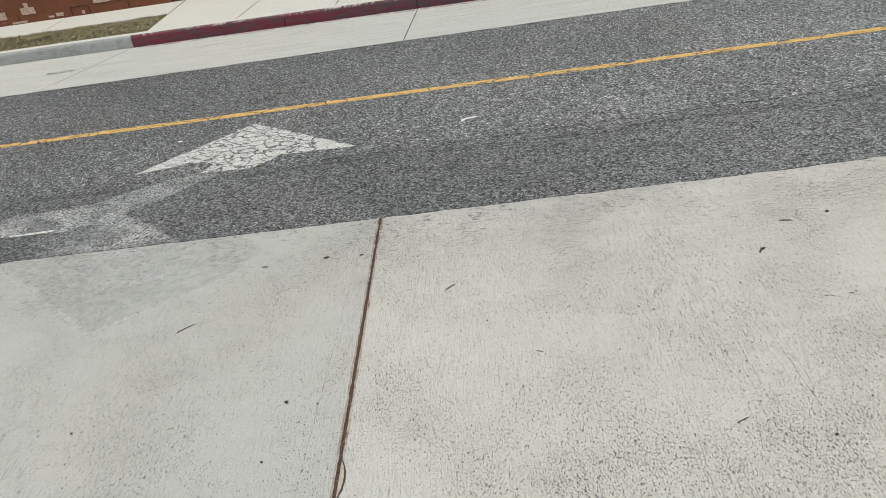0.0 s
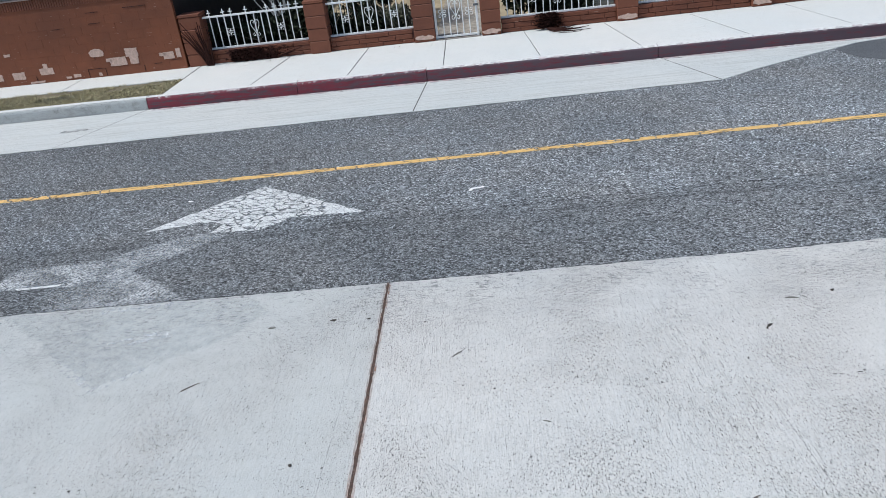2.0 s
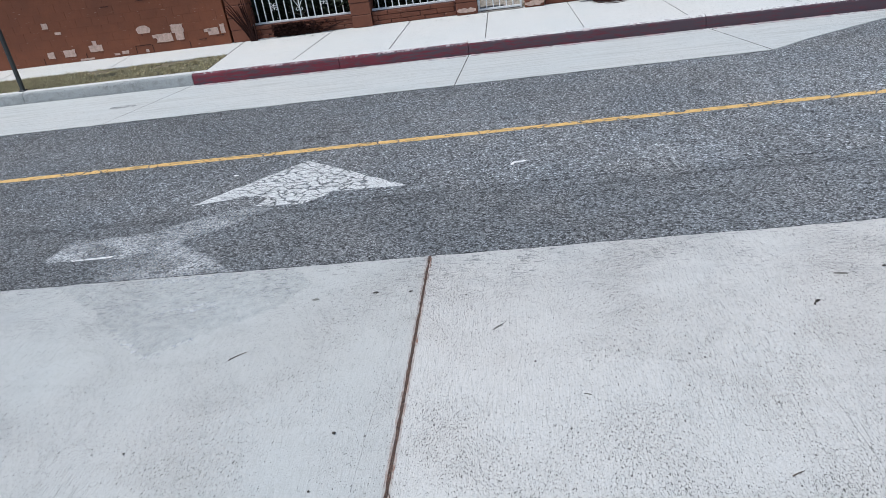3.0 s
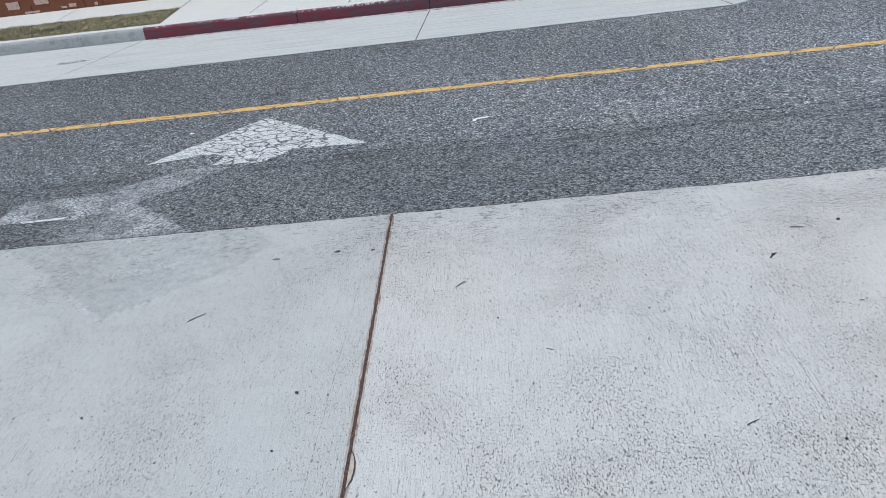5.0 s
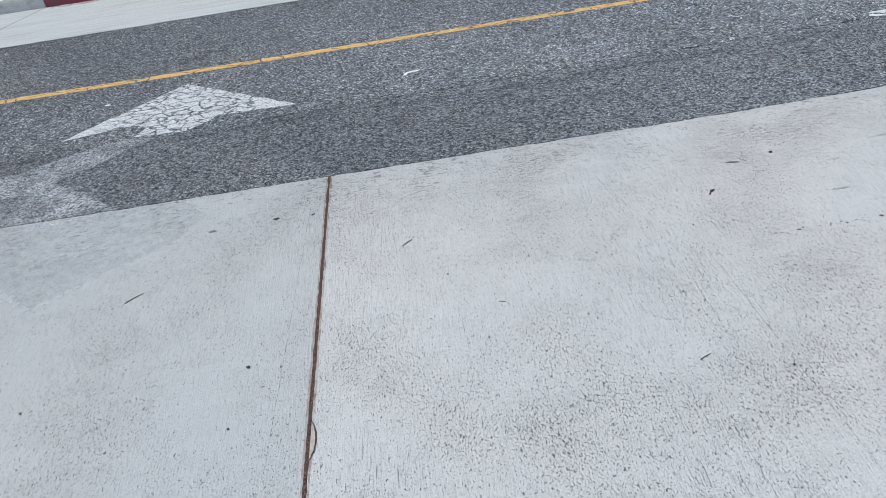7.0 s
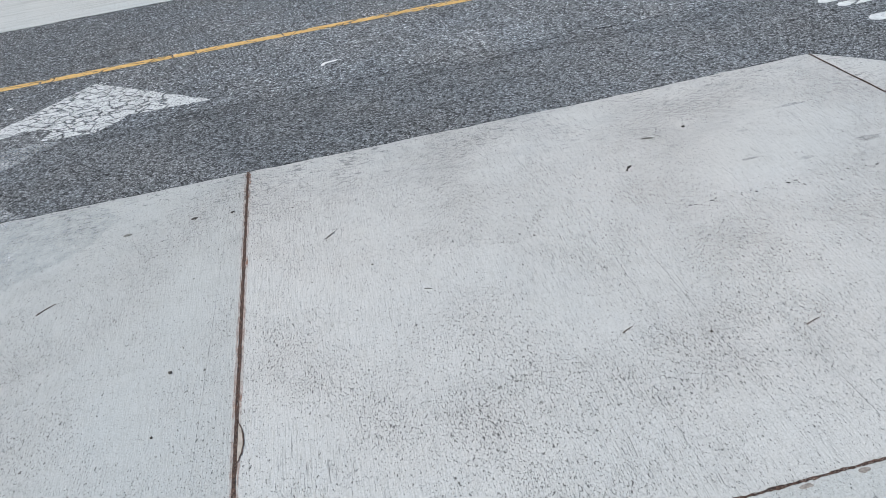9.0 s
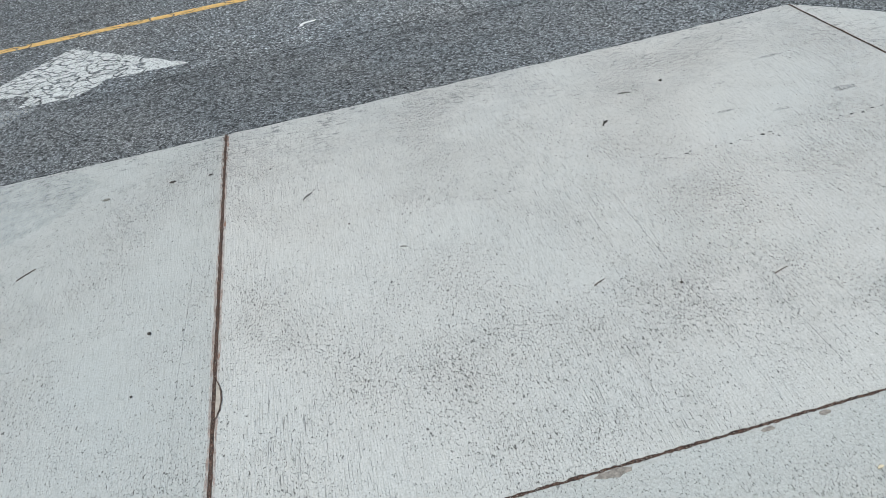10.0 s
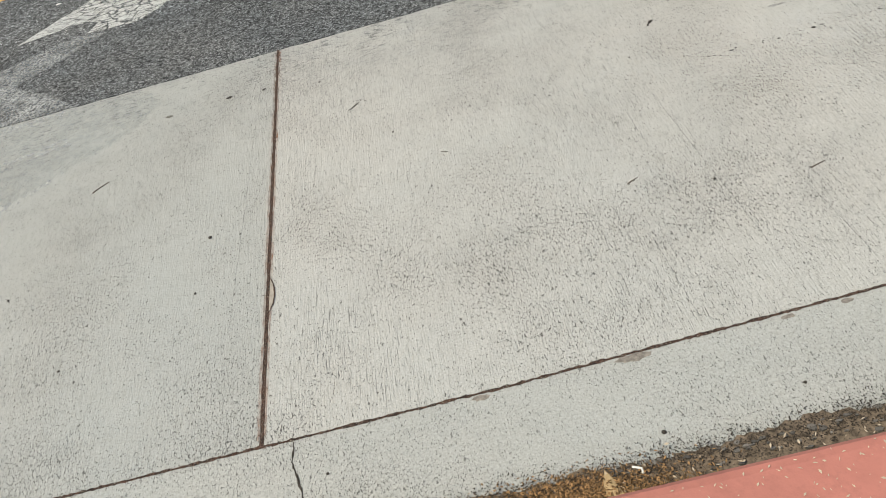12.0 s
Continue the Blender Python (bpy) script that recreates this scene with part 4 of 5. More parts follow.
def fence_panel(x0, x1, n, missing=(), label=""):
    f = thing("fence_panel", label, "fence", group="white fence panels", m=MF)
    part("top_rail", box(x0, x1, FY - 0.016, FY + 0.016, RT - 0.014, RT + 0.014, 0.003), IRON, f)
    part("bottom_rail", box(x0, x1, FY - 0.016, FY + 0.016, RB - 0.016, RB + 0.014, 0.003), IRON, f)
    step = (x1 - x0) / (n + 1)
    for i in range(n):
        pk = part("picket", PICKET, None, f, m=pose(x0 + step * (i + 1), FY, 0, 0, rnd.uniform(-.5, .5), 0))
        if i not in missing:
            part("finial", FINIAL, None, pk, m=pose(0, 0, RT + 0.008, 0, rnd.uniform(-6, 6), rnd.uniform(-20, 20)))
    mid = (x0 + x1) / 2
    part("heart_ornament", HEART, None, f, m=pose(mid, FY - 0.012, 0.645))
    for s in (-1, 1):
        part("scroll_ornament", SCROLL, None, f, m=pose(mid + s * step * 3.5, FY - 0.012, 0.60))
    return f


fence_panel(-3.43, -1.845, 13, (1, 4, 6, 7), "white wrought iron fence panel with missing finials")
fence_panel(-1.51, -0.22, 11, (4, 7, 9), "white wrought iron fence panel beside the gate")
fence_panel(1.105, 2.81, 15, (3, 6), "white wrought iron fence panel with heart scrolls")
fence_panel(3.125, 4.755, 14, (), "white wrought iron fence panel with heart scrolls")
fence_panel(5.045, 6.595, 14, (), "white wrought iron fence panel with heart scrolls")
fence_panel(6.885, 8.445, 13, (), "white wrought iron fence panel with heart scrolls")

gate = thing("garden_gate", "small white wrought iron garden gate, closed", "gate", m=MF)
GX0, GX1 = 0.108, 0.768
for a, b in ((GX0, GX0 + 0.034), (GX1 - 0.034, GX1)):
    part("gate_stile", box(a, b, 0.05, 0.084, Z0 + 0.004, 0.862, 0.003), IRON, gate)
part("gate_rail", box(GX0 + 0.034, GX1 - 0.034, 0.05, 0.084, 0.828, 0.862, 0.003), IRON, gate)
part("gate_rail", box(GX0 + 0.034, GX1 - 0.034, 0.05, 0.084, 0.176, 0.206, 0.003), IRON, gate)
GP = mesh_of(box(-0.008, 0.008, -0.008, 0.008, 0.206, 0.828, 0.002))
GP.materials.append(IRON)
for i in range(5):
    pk = part("picket", GP, None, gate, m=pose(GX0 + 0.034 + (GX1 - GX0 - 0.068) * (i + 1) / 6, 0.067, 0))
    part("finial", FINIAL, None, pk, m=pose(0, 0, 0.862))
part("heart_ornament", HEART, None, gate, m=pose((GX0 + GX1) / 2, 0.055, 0.60, 0, 0, 0) @ Matrix.Scale(1.15, 4))
for s in (-1, 1):
    part("scroll_ornament", SCROLL, None, gate, m=pose((GX0 + GX1) / 2 + s * 0.2, 0.055, 0.53))
part("latch", box(GX1 - 0.06, GX1 + 0.02, 0.035, 0.05, 0.60, 0.63, 0.003), GALV, gate)
tagged(part("gate_threshold", slab([(0.10, 0.0), (0.78, 0.0), (0.78, 0.28), (0.10, 0.28)], Z0 + 0.012, 0.1), simple("rubble_threshold", (0.20, 0.18, 0.16), 0.95, vary=0.7, scale=28), m=MF), "rough broken concrete threshold under the gate", "threshold", kind="structure")

# yard and house beyond
tagged(part("yard_ground", box(-3.6, 16, 0.24, 14, -0.05, 0.150), YARD, m=MF), "tan bare yard soil behind the fence", "ground", kind="structure")
DUSTY = simple("dusty_path_concrete", (0.30, 0.265, 0.225), 0.95, vary=0.55, scale=12)
path = thing("garden_path", "grey concrete path leading in from the gate", "path", kind="structure", m=MF)
for i in range(4):
    part("slab", slab([(0.1 + .004, 0.3 + i * 1.1), (0.95, 0.3 + i * 1.1), (0.95, 1.39 + i * 1.1), (0.1 + .004, 1.39 + i * 1.1)], 0.165, 0.05), DUSTY, path)
house = thing("house", "stucco house behind the yard, walls coloured dark for shade, dark windows", "house", m=MF)
part("wall", box(-3.9, 16, 6.001, 6.3, 0.1, 3.2), STUCCO, house)
part("base_course", box(-3.5, 16, 5.96, 6.0, 0.1, 0.34, 0.006), ROOF, house)
part("roof", box(-3.6, 16.2, 4.6, 7.2, 3.2, 3.34, 0.02), ROOF, house)
for a, b in ((-2.6, -0.9), (2.3, 4.0), (5.6, 7.4)):
    wd = part("window", box(a, b, 5.975, 5.985, 1.1, 2.2), GLASS, house, "dark window")
    for q in ((a - 0.06, b + 0.06, 1.03, 1.1), (a - 0.06, b + 0.06, 2.2, 2.27), (a - 0.06, a, 1.1, 2.2), (b, b + 0.06, 1.1, 2.2), ((a + b) / 2 - 0.02, (a + b) / 2 + 0.02, 1.1, 2.2)):
        part("window_trim", box(q[0], q[1], 5.94, 5.998, q[2], q[3]), TRIM, wd)
part("door", box(0.5, 1.4, 5.95, 5.998, 0.18, 2.2, 0.01), simple("brown_door", (0.10, 0.05, 0.03), 0.6), house, "dark brown front door")


def leaf_cloud(n, centre, radii, size, seed, lumps=9):
    rr = random.Random(seed)
    cores = [(Vector((rr.gauss(0, 0.42), rr.gauss(0, 0.42), rr.gauss(0, 0.42))), rr.uniform(0.28, 0.55)) for _ in range(lumps)]
    v, f = [], []
    for _ in range(n):
        c, r = rr.choice(cores)
        d = Vector((rr.gauss(0, 1), rr.gauss(0, 1), rr.gauss(0, 1))).normalized() * r * rr.uniform(0.55, 1.0)
        q = c + d
        p = Vector((centre[0] + q.x * radii[0], centre[1] + q.y * radii[1], max(centre[2] + q.z * radii[2], 0.17)))
        a = Vector((rr.gauss(0, 1), rr.gauss(0, 1), rr.gauss(0, 1))).normalized()
        b = a.orthogonal().normalized()
        s = size * rr.uniform(0.6, 1.4)
        k = len(v)
        v += [p - a * s, p + b * s * 0.38, p + a * s, p - b * s * 0.38]
        f += [(k, k + 1, k + 2), (k, k + 2, k + 3)]
    me = bpy.data.meshes.new("leaves")
    me.from_pydata(v, [], f)
    return me


def limb(a, d, length, r, rr, bm, depth):
    pts, p, dd = [Vector(a)], Vector(a), Vector(d).normalized()
    for i in range(6):
        dd = (dd + Vector((rr.gauss(0, .14), rr.gauss(0, .14), rr.gauss(0, .08)))).normalized()
        p = p + dd * length / 6
        pts.append(p.copy())
    tube(pts, r, 6, bm, 0.45)
    if depth:
        for k in (2, 3, 4, 5):
            limb(pts[k], dd + Vector((rr.gauss(0, .6), rr.gauss(0, .6), rr.gauss(0.1, .4))), length * 0.6, r * 0.5, rr, bm, depth - 1)


def tree(x, y, h, crown, seed, label, leaves=7000, mat=LEAF):
    rr = random.Random(seed)
    t = thing("tree", label, "tree", m=MF @ pose(x, y, 0.13))
    bm = bmesh.new()
    tube([(0, 0, 0), (0.03, 0.02, h * 0.25), (-0.02, 0.05, h * 0.5), (0.04, 0.02, h * 0.72)], 0.07, 8, bm, 0.6)
    for k in range(5):
        a = k * 1.257 + rr.uniform(-.3, .3)
        limb((0, 0, h * rr.uniform(0.12, 0.55)), (math.cos(a), math.sin(a), 0.9), h * 0.5, 0.035, rr, bm, 1)
    part("trunk", bm, BARK, t)
    # crown sits above the camera's view, added to cast shade on the yard
    part("crown", leaf_cloud(leaves, (0, 0, h * 0.95), crown, 0.06, seed + 1, 16), mat, t)
    return t


def shrub(x, y, w, d, h, seed, label, mat=LEAF, leaves=3200, stems=6, size=0.045):
    rr = random.Random(seed)
    s = thing("shrub", label, "shrub", group="yard shrubs", m=MF @ pose(x, y, 0.14))
    for k in range(stems):
        a = rr.uniform(0, 6.28)
        bm = bmesh.new()
        limb((0.06 * math.cos(a), 0.06 * math.sin(a), 0), (math.cos(a) * 0.6, math.sin(a) * 0.4, 1.0), h * rr.uniform(0.7, 1.1), 0.014, rr, bm, 1)
        part("stem", bm, BARK, s)
    part("foliage", leaf_cloud(leaves, (0, 0, h * 0.55), (w, d, h * 0.62), size, seed + 3, 10), mat, s)
    return s


# trees whose unseen crowns are there to darken the yard
tree(-2.75, 1.6, 3.0, (1.5, 1.5, 1.1), 21, "small tree with pale bare lower limbs, unseen dark crown added for shade", 9000)
tree(1.9, 1.9, 2.7, (1.2, 1.3, 1.0), 25, "dark leafy tree added to shade the yard, crown out of view", 9000)
tree(5.7, 2.2, 2.8, (1.7, 1.6, 1.1), 31, "dark leafy tree added behind the fence for shade, crown unseen", 8000)
shrub(-2.95, 0.75, 0.62, 0.45, 0.55, 41, "dark evergreen shrub close behind the fence")
shrub(-2.0, 0.85, 0.6, 0.5, 0.65, 42, "dark evergreen shrub close behind the fence")
shrub(-1.05, 1.0, 0.5, 0.45, 0.75, 43, "dark evergreen shrub close behind the fence")
# the four low shrubs are added to make the yard read as shaded
shrub(-1.5, 0.6, 0.5, 0.3, 0.5, 51, "low dark shrub added to shade the ground behind the fence")
shrub(-0.8, 0.62, 0.4, 0.3, 0.45, 52, "low dark shrub added to shade the ground behind the fence")
shrub(-2.5, 0.5, 0.6, 0.25, 0.5, 53, "low dark shrub added to shade the ground behind the fence")
shrub(1.95, 0.55, 0.5, 0.28, 0.55, 54, "low dark shrub added to shade the ground behind the fence")
shrub(-0.45, 0.55, 0.28, 0.25, 0.6, 44, "grey-green dry shrub beside the gate", DRYLEAF, 1600)
shrub(1.5, 0.7, 0.55, 0.42, 0.95, 45, "dark evergreen shrub close behind the fence")
shrub(2.25, 0.9, 0.45, 0.42, 0.7, 46, "dark evergreen shrub close behind the fence")
shrub(4.7, 0.6, 0.22, 0.22, 0.6, 47, "small grey-green shrub beside a pilaster", DRYLEAF, 1300)
shrub(5.6, 0.8, 0.55, 0.42, 0.9, 48, "dark evergreen shrub close behind the fence")
shrub(6.4, 0.55, 0.3, 0.28, 0.7, 49, "small grey-green shrub beside a pilaster", DRYLEAF, 1500)
shrub(7.6, 0.8, 0.6, 0.42, 0.9, 50, "dark evergreen shrub close behind the fence")


bare = thing("bare_shrub", "leafless shrub with pale curving stems behind the fence", "shrub", m=MF @ pose(-2.35, 0.75, 0.14))
rr = random.Random(91)
for i in range(9):
    bend = rr.uniform(-1.0, 0.25)
    pts = [(bend * t * t * 0.9 + rr.uniform(-.015, .015) + 0.12 * math.sin(i), rr.uniform(-0.1, 0.1) * t, 1.35 * t * rr.uniform(0.92, 1.0)) for t in (0, .15, .3, .45, .6, .75, .9, 1.05)]
    part("stem", tube(pts, 0.013, 6, None, 0.5), PALE_BARK, bare)


# dead plants at the foot of the wall, and dark stems standing in for shade
def dead_plant(x, y, n, h, spread, lean, seed, label):
    rr = random.Random(seed)
    d = thing("dead_plant", label, "dead plant", m=MF @ pose(x, y, Z0))
    for i in range(n):
        sx = rr.uniform(-spread, spread) + lean
        hh = h * rr.uniform(0.55, 1.0)
        bx = rr.uniform(-0.6, 0.6) * spread if h < 0.4 else rr.uniform(-0.05, 0.05)
        pts = [(bx + sx * t * (0.7 + 0.3 * t) + rr.uniform(-.01, .01), -0.03 * t + rr.uniform(-.01, .01), hh * t) for t in (0, .25, .5, .75, 1.0)]
        part("stem", tube(pts, 0.014, 5, None, 0.35), TWIG_AND_SHADE, d)
    return d


dead_plant(-3.40, -0.055, 15, 0.74, 0.21, -0.13, 61, "dead dark spiky stems against the pilaster")
# these stems and flakes darken the low wall where shadow falls
wall_shade = dead_plant(-2.62, 0.0, 16, 0.215, 0.42, 0.08, 62, "dark stems standing in for plant shadows on the low wall")
rr = random.Random(63)
part("foliage", chips(1500, lambda: (rr.uniform(-0.46, 0.02) if rr.random() < 0.8 else rr.gauss(0.05, 0.22), rr.uniform(-0.03, 0.035), rr.uniform(0.004, 0.17)), 0.055, rr, 0.6), TWIG_AND_SHADE, wall_shade, "dark reddish flakes standing in for the shadowed area")
sp = thing("dead_plant", "dead plant with stems standing in for branch shadows on the footway", "dead plant", m=MF @ pose(1.78, -0.06, Z0))
rr = random.Random(71)
# flat dark stems take the place of the branches' cast shadow on the footway
for i in range(11):
    a = rr.uniform(-0.6, 0.55) - 1.2
    L = rr.uniform(0.3, 0.8)
    pts = [(math.cos(a + 1.3 * t) * L * t * 0.6 + 0.03 * i * t, math.sin(a + 1.3 * t) * L * t, 0.012 + 0.02 * (1 - t)) for t in (0, .2, .4, .6, .8, 1.0)]
    part("stem", tube(pts, 0.009, 5, None, 0.4), TWIG_AND_SHADE, sp)
part("foliage", chips(1100, lambda: (rr.gauss(0.03, 0.085), rr.uniform(-0.03, 0.05), rr.uniform(0.004, 0.22)), 0.06, rr, 0.5), TWIG_AND_SHADE, sp, "dark withered leaves")

sign_post = thing("sign_post", "dark steel sign post standing in the verge", "sign post")
part("post", box(-6.43, -6.38, 5.60, 5.65, 0.12, 2.6, 0.006), DARK_IRON, sign_post)
part("base_collar", box(-6.45, -6.36, 5.58, 5.67, 0.12, 0.17, 0.006), DARK_IRON, sign_post)
part("sign_plate", box(-6.63, -6.18, 5.585, 5.592, 2.0, 2.55, 0.002), GALV, sign_post)


# ---- small loose things ----
rnd = random.Random(77)


def twig(x, y, l, ang, r, name="twig", mat=TWIG, label="short dry twig lying on the concrete", z=0.0):
    a = radians(ang)
    pts = [(x + math.cos(a) * l * (t - .5) - math.sin(a) * 0.04 * l * math.sin(3.1 * t), y + math.sin(a) * l * (t - .5) + math.cos(a) * 0.04 * l * math.sin(3.1 * t), z + r) for t in (0, .25, .5, .75, 1)]
    tagged(part(name, tube(pts, r, 5, None, 0.5), mat), label, name.replace("_", " "))


def leaf_bit(x, y, l, w, ang, mat, label, z=0.0, name="leaf"):
    """A bent pointed leaf with a little thickness."""
    up = [((t - 0.5) * l, w * 0.5 * math.sin(math.pi * t) ** 0.8 + 0.10 * l * math.sin(math.pi * t)) for t in (i / 8 for i in range(1, 8))]
    down = [((t - 0.5) * l, -w * 0.5 * math.sin(math.pi * t) ** 0.8 + 0.10 * l * math.sin(math.pi * t)) for t in (i / 8 for i in range(1, 8))]
    bm = slab([(-l / 2, 0.0)] + down + [(l / 2, 0.0)] + up[::-1], 0.005, 0.004, 0.0008)
    for v in bm.verts:
        v.co.z += 0.10 * abs(v.co.x) * (1 if v.co.x > 0 else 0.4)
    tagged(part(name, bm, mat, m=pose(x, y, z, 0, 0, ang)), label, "leaf")


DARKLEAF = simple("dark_dry_leaf", (0.06, 0.05, 0.042), 0.8, vary=0.3, scale=50)
GREYLEAF = simple("grey_dry_leaf", (0.20, 0.19, 0.165), 0.8, vary=0.3, scale=50)
leaf_bit(2.165, -0.851, 0.043, 0.016, 35, DARKLEAF, "dark curled dry leaf on the pad")
leaf_bit(2.145, -0.875, 0.025, 0.010, 80, DARKLEAF, "dark curled dry leaf on the pad")
leaf_bit(-0.303, -0.426, 0.044, 0.017, 5, DARKLEAF, "dark curled dry leaf on the pad")
leaf_bit(-0.684, -0.456, 0.050, 0.019, 0, GREYLEAF, "grey flattened leaf on the pad")
leaf_bit(-0.08, -0.44, 0.025, 0.010, 20, DARKLEAF, "small dark dry leaf near the joint")
leaf_bit(0.468, -0.89, 0.075, 0.008, 42, GREYLEAF, "narrow grey-green dry leaf on the pad")
twig(-1.017, -1.003, 0.11, 38, 0.0032)
twig(1.675, -2.05, 0.06, 25, 0.0029)
twig(2.40, -2.237, 0.07, 18, 0.0029)
leaf_bit(2.377, -0.597, 0.071, 0.013, -12, GREYLEAF, "grey flattened leaf on the pad")
leaf_bit(0.90, -1.50, 0.039, 0.005, -20, GREYLEAF, "thin grey dry leaf on the pad")
for x, y, s in ((-0.31, -1.681, 0.030), (-0.35, -2.04, 0.020), (1.992, -2.168, 0.022), (1.39, -3.245, 0.026), (1.88, -3.19, 0.020), (0.66, -1.22, 0.018), (2.85, -1.30, 0.02), (-1.35, -1.75, 0.018), (2.62, -0.55, 0.03), (0.27, -0.53, 0.02), (-0.95, -2.3, 0.02), (0.25, -3.1, 0.018)):
    bm = bmesh.new()
    bmesh.ops.create_icosphere(bm, subdivisions=1, radius=s * 0.38)
    for v in bm.verts:
        v.co = Vector((v.co.x * rnd.uniform(.7, 1.3), v.co.y * rnd.uniform(.6, 1.1), v.co.z * 0.45 + s * 0.2))
    tagged(part("crumb", bm, DARKLEAF, m=pose(x, y, 0)), "small dark crumb of debris on the pad", "debris", group="dark crumbs on the pad")
tagged(part("paper_scrap", sheet([(0.545, 1.465), (0.575, 1.47), (0.58, 1.50), (0.67, 1.515), (0.685, 1.54), (0.575, 1.525), (0.55, 1.50)], ROAD_Z + 0.008, 0.004), PAPER), "small torn scrap of white paper on the road", "paper scrap")
tagged(part("paper_scrap", sheet(blob(-1.98, 1.845, 0.045, 0.03, 8, rnd), ROAD_Z + 0.007, 0.004), PAPER), "tiny scrap of white paper on the road", "paper scrap")

drops = bmesh.new()
for i in range(30):
    x = 2.30 + 1.6 * i / 29 + rnd.uniform(-0.02, 0.02)
    w = rnd.uniform(0.010, 0.028)
    pts = blob(x, -1.298 + rnd.uniform(-0.012, 0.012), w, w * rnd.uniform(0.4, 0.7), 7, rnd, 0.3)
    top = [drops.verts.new((px, py, 0.0016)) for px, py in pts]
    drops.faces.new(top)
tagged(part("drip_spots", drops, ghost("drip_stain", (0.085, 0.082, 0.08), 0.25, 0.45, 1.0, 60.0)), "row of small dark drip spots on the pad", "stain", kind="stuff")
for cx, cy, w, h in ((2.79, -1.01, 0.12, 0.02), (3.06, -1.11, 0.10, 0.025), (2.484, -0.73, 0.06, 0.02), (3.46, -1.05, 0.18, 0.04), (2.9, -0.72, 0.08, 0.02), (3.3, -0.55, 0.2, 0.03)):
    tagged(part("pad_smudge", sheet(blob(cx, cy, w, h, 12, rnd, 0.35), 0.0016, 0.001), ghost("smudge_stain", (0.24, 0.24, 0.24), 0.35, 0.6, 0.5, 50.0)), "faint grey smudge on the pad", "stain", kind="structure")

# dirt and litter gathered against the near kerb
dirt_line = [(-8 + 18 * i / 900, KERB_Y + 0.124 + 0.025 * noise.noise((i * 0.05, 0, 0)) + 0.02 * noise.noise((i * 0.21, 3, 0)) + rnd.uniform(-0.012, 0.012)) for i in range(901)]
tagged(part("gutter_dirt", slab([(-8, KERB_Y + 0.004), (10, KERB_Y + 0.004)] + dirt_line[::-1], 0.006, 0.012, 0.001), SOIL), "dark dirt gathered along the kerb foot", "dirt", kind="stuff")


def near_kerb_spot():
    x = rnd.uniform(-2.5, 5.5)
    return x, KERB_Y + max(0.004, min(rnd.gauss(0.095, 0.036), 0.20)), 0.004 + rnd.uniform(0, 0.010)


tagged(part("dark_crumbs", chips(40000, near_kerb_spot, 0.0068, rnd), simple("dark_crumb", (0.085, 0.066, 0.05), 0.9, vary=0.4, scale=40, rnd=0.8)), "dark crumbled leaf debris along the kerb", "leaf litter", kind="stuff")


crust = bmesh.new()
for i in range(420):
    x = rnd.uniform(-2.0, 5.0)
    y = KERB_Y + rnd.uniform(0.035, 0.115)
    w = rnd.uniform(0.010, 0.032)
    pts = blob(x, y, w, w * rnd.uniform(0.4, 0.8), 6, rnd, 0.3)
    lo = [crust.verts.new((px, py, 0.004)) for px, py in pts]
    hi = [crust.verts.new((x + (px - x) * 0.8, y + (py - y) * 0.8, rnd.uniform(0.009, 0.015))) for px, py in pts]
    for a in range(6):
        crust.faces.new((lo[a], lo[(a + 1) % 6], hi[(a + 1) % 6], hi[a]))
    crust.faces.new(hi)
tagged(part("dirt_crust", crust, simple("grey_crust", (0.24, 0.22, 0.20), 0.95, vary=0.3, scale=50, rnd=0.6)), "broken grey crust of dried dirt by the kerb", "dirt", kind="stuff")


def orange_spot():
    x = rnd.gauss(1.02, 0.17)
    return x, KERB_Y + 0.005 + abs(rnd.gauss(0.0, 0.05)), 0.014 + rnd.uniform(0, 0.016)


tagged(part("leaf_litter", chips(6000, orange_spot, 0.011, rnd, 0.4), LITTER), "tan and orange dry leaf litter by the kerb", "leaf litter", kind="stuff")


def pale_spot():
    return rnd.uniform(-2.0, 5.0), KERB_Y + abs(rnd.gauss(0.0, 0.06)), 0.018 + rnd.uniform(0, 0.016)


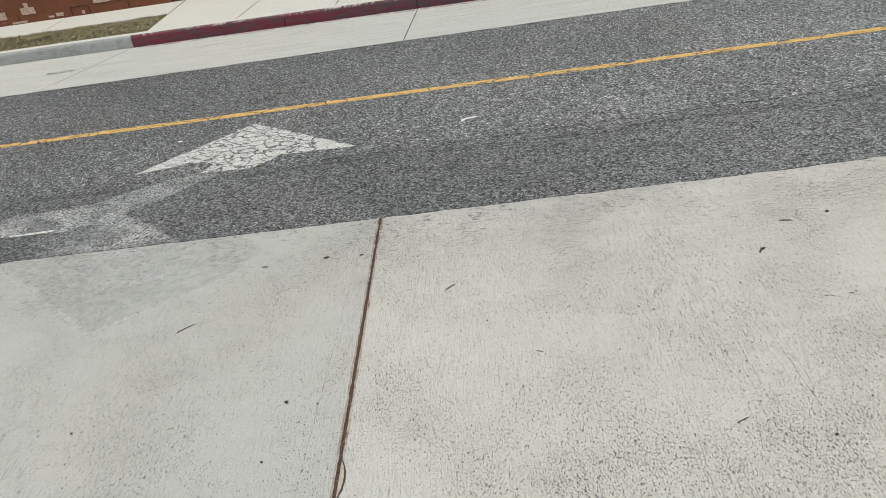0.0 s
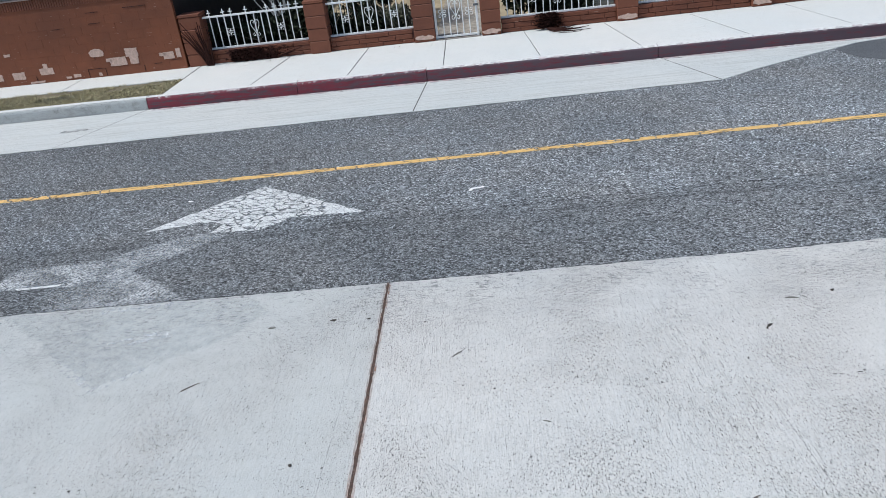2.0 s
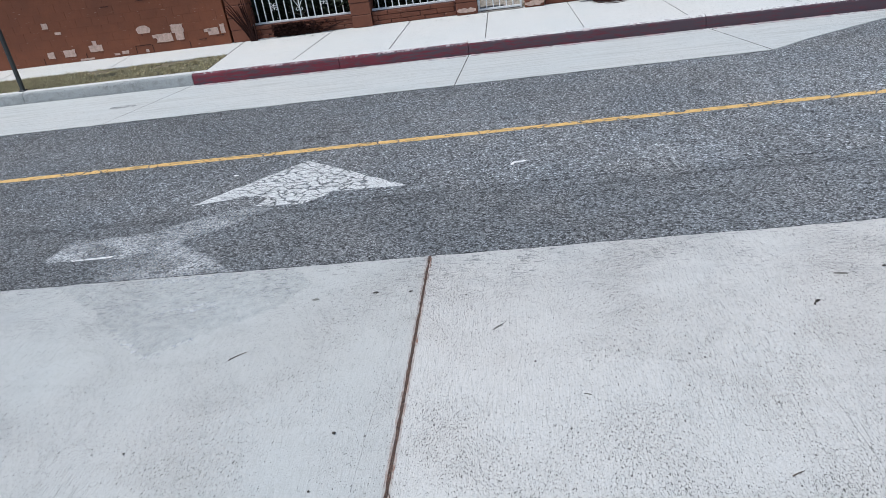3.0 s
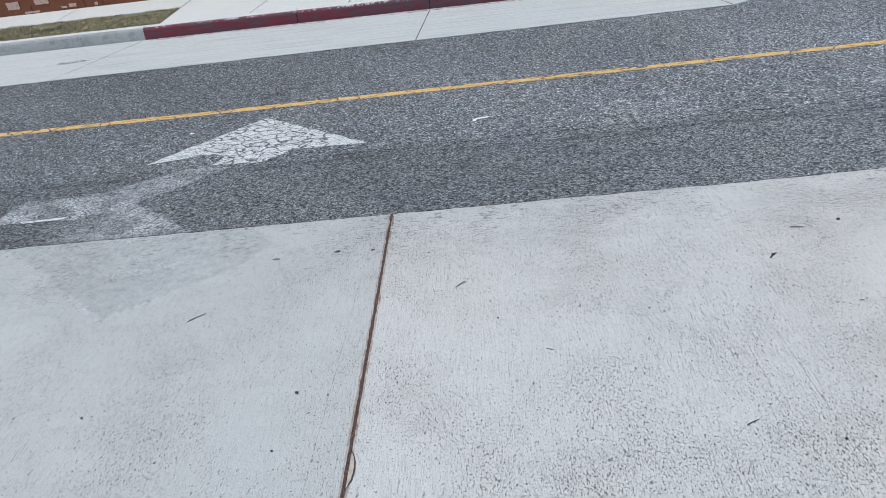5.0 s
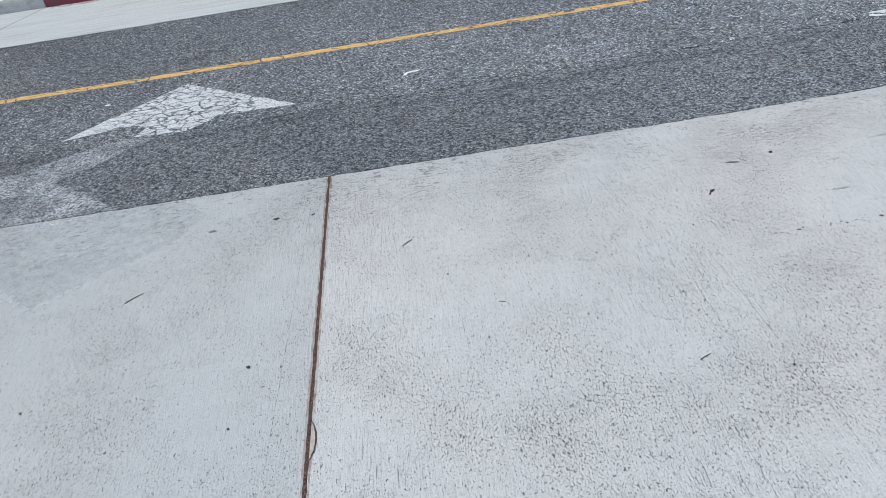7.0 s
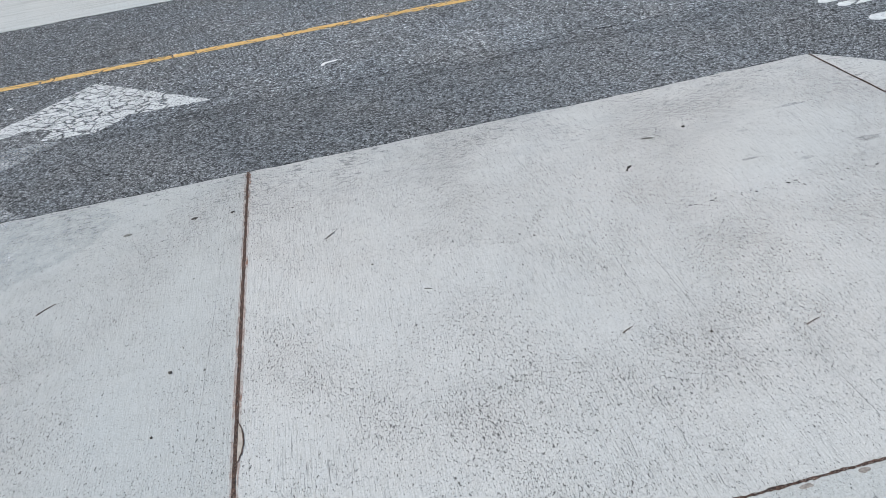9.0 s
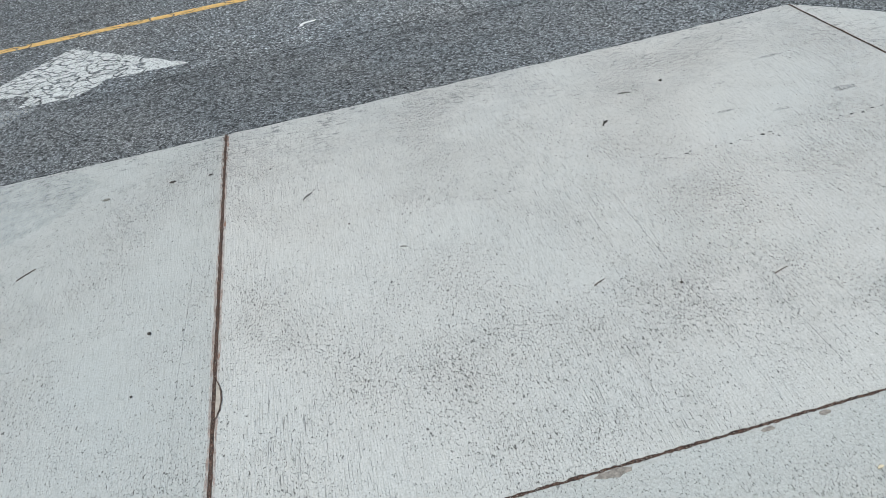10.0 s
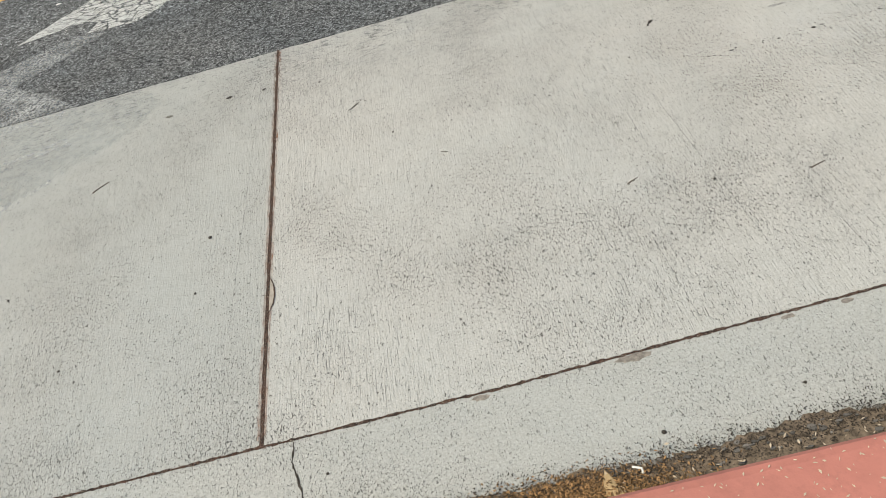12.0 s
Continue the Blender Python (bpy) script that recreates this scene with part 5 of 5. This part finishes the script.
tagged(part("pale_litter", chips(420, pale_spot, 0.014, rnd), PETAL), "pale dry petals scattered in the gutter dirt", "leaf litter", kind="stuff")
tagged(part("petals", chips(620, lambda: (rnd.uniform(0.2, 4.0), KERB_Y - rnd.uniform(0.05, 0.26), 0.156), 0.011, rnd, 0.15), PETAL), "pale petals scattered on the red kerb", "petals", kind="stuff")
tagged(part("white_chips", chips(70, lambda: (rnd.gauss(2.065, 0.05), KERB_Y - 0.078 + abs(rnd.gauss(0, 0.018)) * -1, 0.157), 0.011, rnd, 0.1), PAPER), "cluster of white flakes on the red kerb", "flakes", kind="stuff")
leaf_bit(1.19, KERB_Y + 0.03, 0.16, 0.05, 108, simple("tan_leaf", (0.52, 0.37, 0.20), 0.8, vary=0.2, scale=40), "tan dry leaf in the gutter litter", 0.02)
tagged(part("white_splat", sheet(blob(2.065, KERB_Y - 0.072, 0.055, 0.032, 20, rnd, 0.45), 0.1575), PAPER), "white spilled paint spot on the red kerb", "paint spot")
leaf_bit(2.09, KERB_Y + 0.045, 0.045, 0.013, 60, simple("cream_leaf", (0.66, 0.55, 0.38), 0.8, vary=0.2, scale=40), "cream dry leaf against the kerb", 0.02)
leaf_bit(2.18, KERB_Y - 0.03, 0.10, 0.02, 18, simple("pale_leaf", (0.70, 0.62, 0.48), 0.8, vary=0.2, scale=40), "pale dry leaf on the kerb edge", 0.14)
leaf_bit(2.20, -3.16, 0.025, 0.011, 10, simple("cream_petal", (0.70, 0.60, 0.42), 0.8, vary=0.2, scale=40), "cream fallen petal on the gutter")
scrap = bmesh.new()
tube([(-0.02, 0.009, 0.012), (0.008, 0.0, 0.016), (0.012, -0.016, 0.012)], 0.005, 4, scrap, 0.9)
tagged(part("paper_strip", scrap, PAPER, m=pose(1.27, KERB_Y + 0.085, 0.016, 0, 0, -10)), "bent white strip of paper in the litter", "paper scrap")
tagged(part("edge_flakes", chips(160, lambda: (rnd.gauss(1.95, 0.12), KERB_Y - 0.262 + rnd.gauss(0, 0.012), 0.1565), 0.012, rnd, 0.1), PAPER), "white paint flakes where the red kerb ends", "flakes", kind="stuff")
tagged(part("footway_litter", chips(60, lambda: (rnd.uniform(-3.4, 0.4), yw(0) - rnd.uniform(0.05, 0.45), Z0 + 0.002), 0.035, rnd, 0.1), TWIG), "few dry twigs and bits along the wall foot", "leaf litter", kind="stuff")
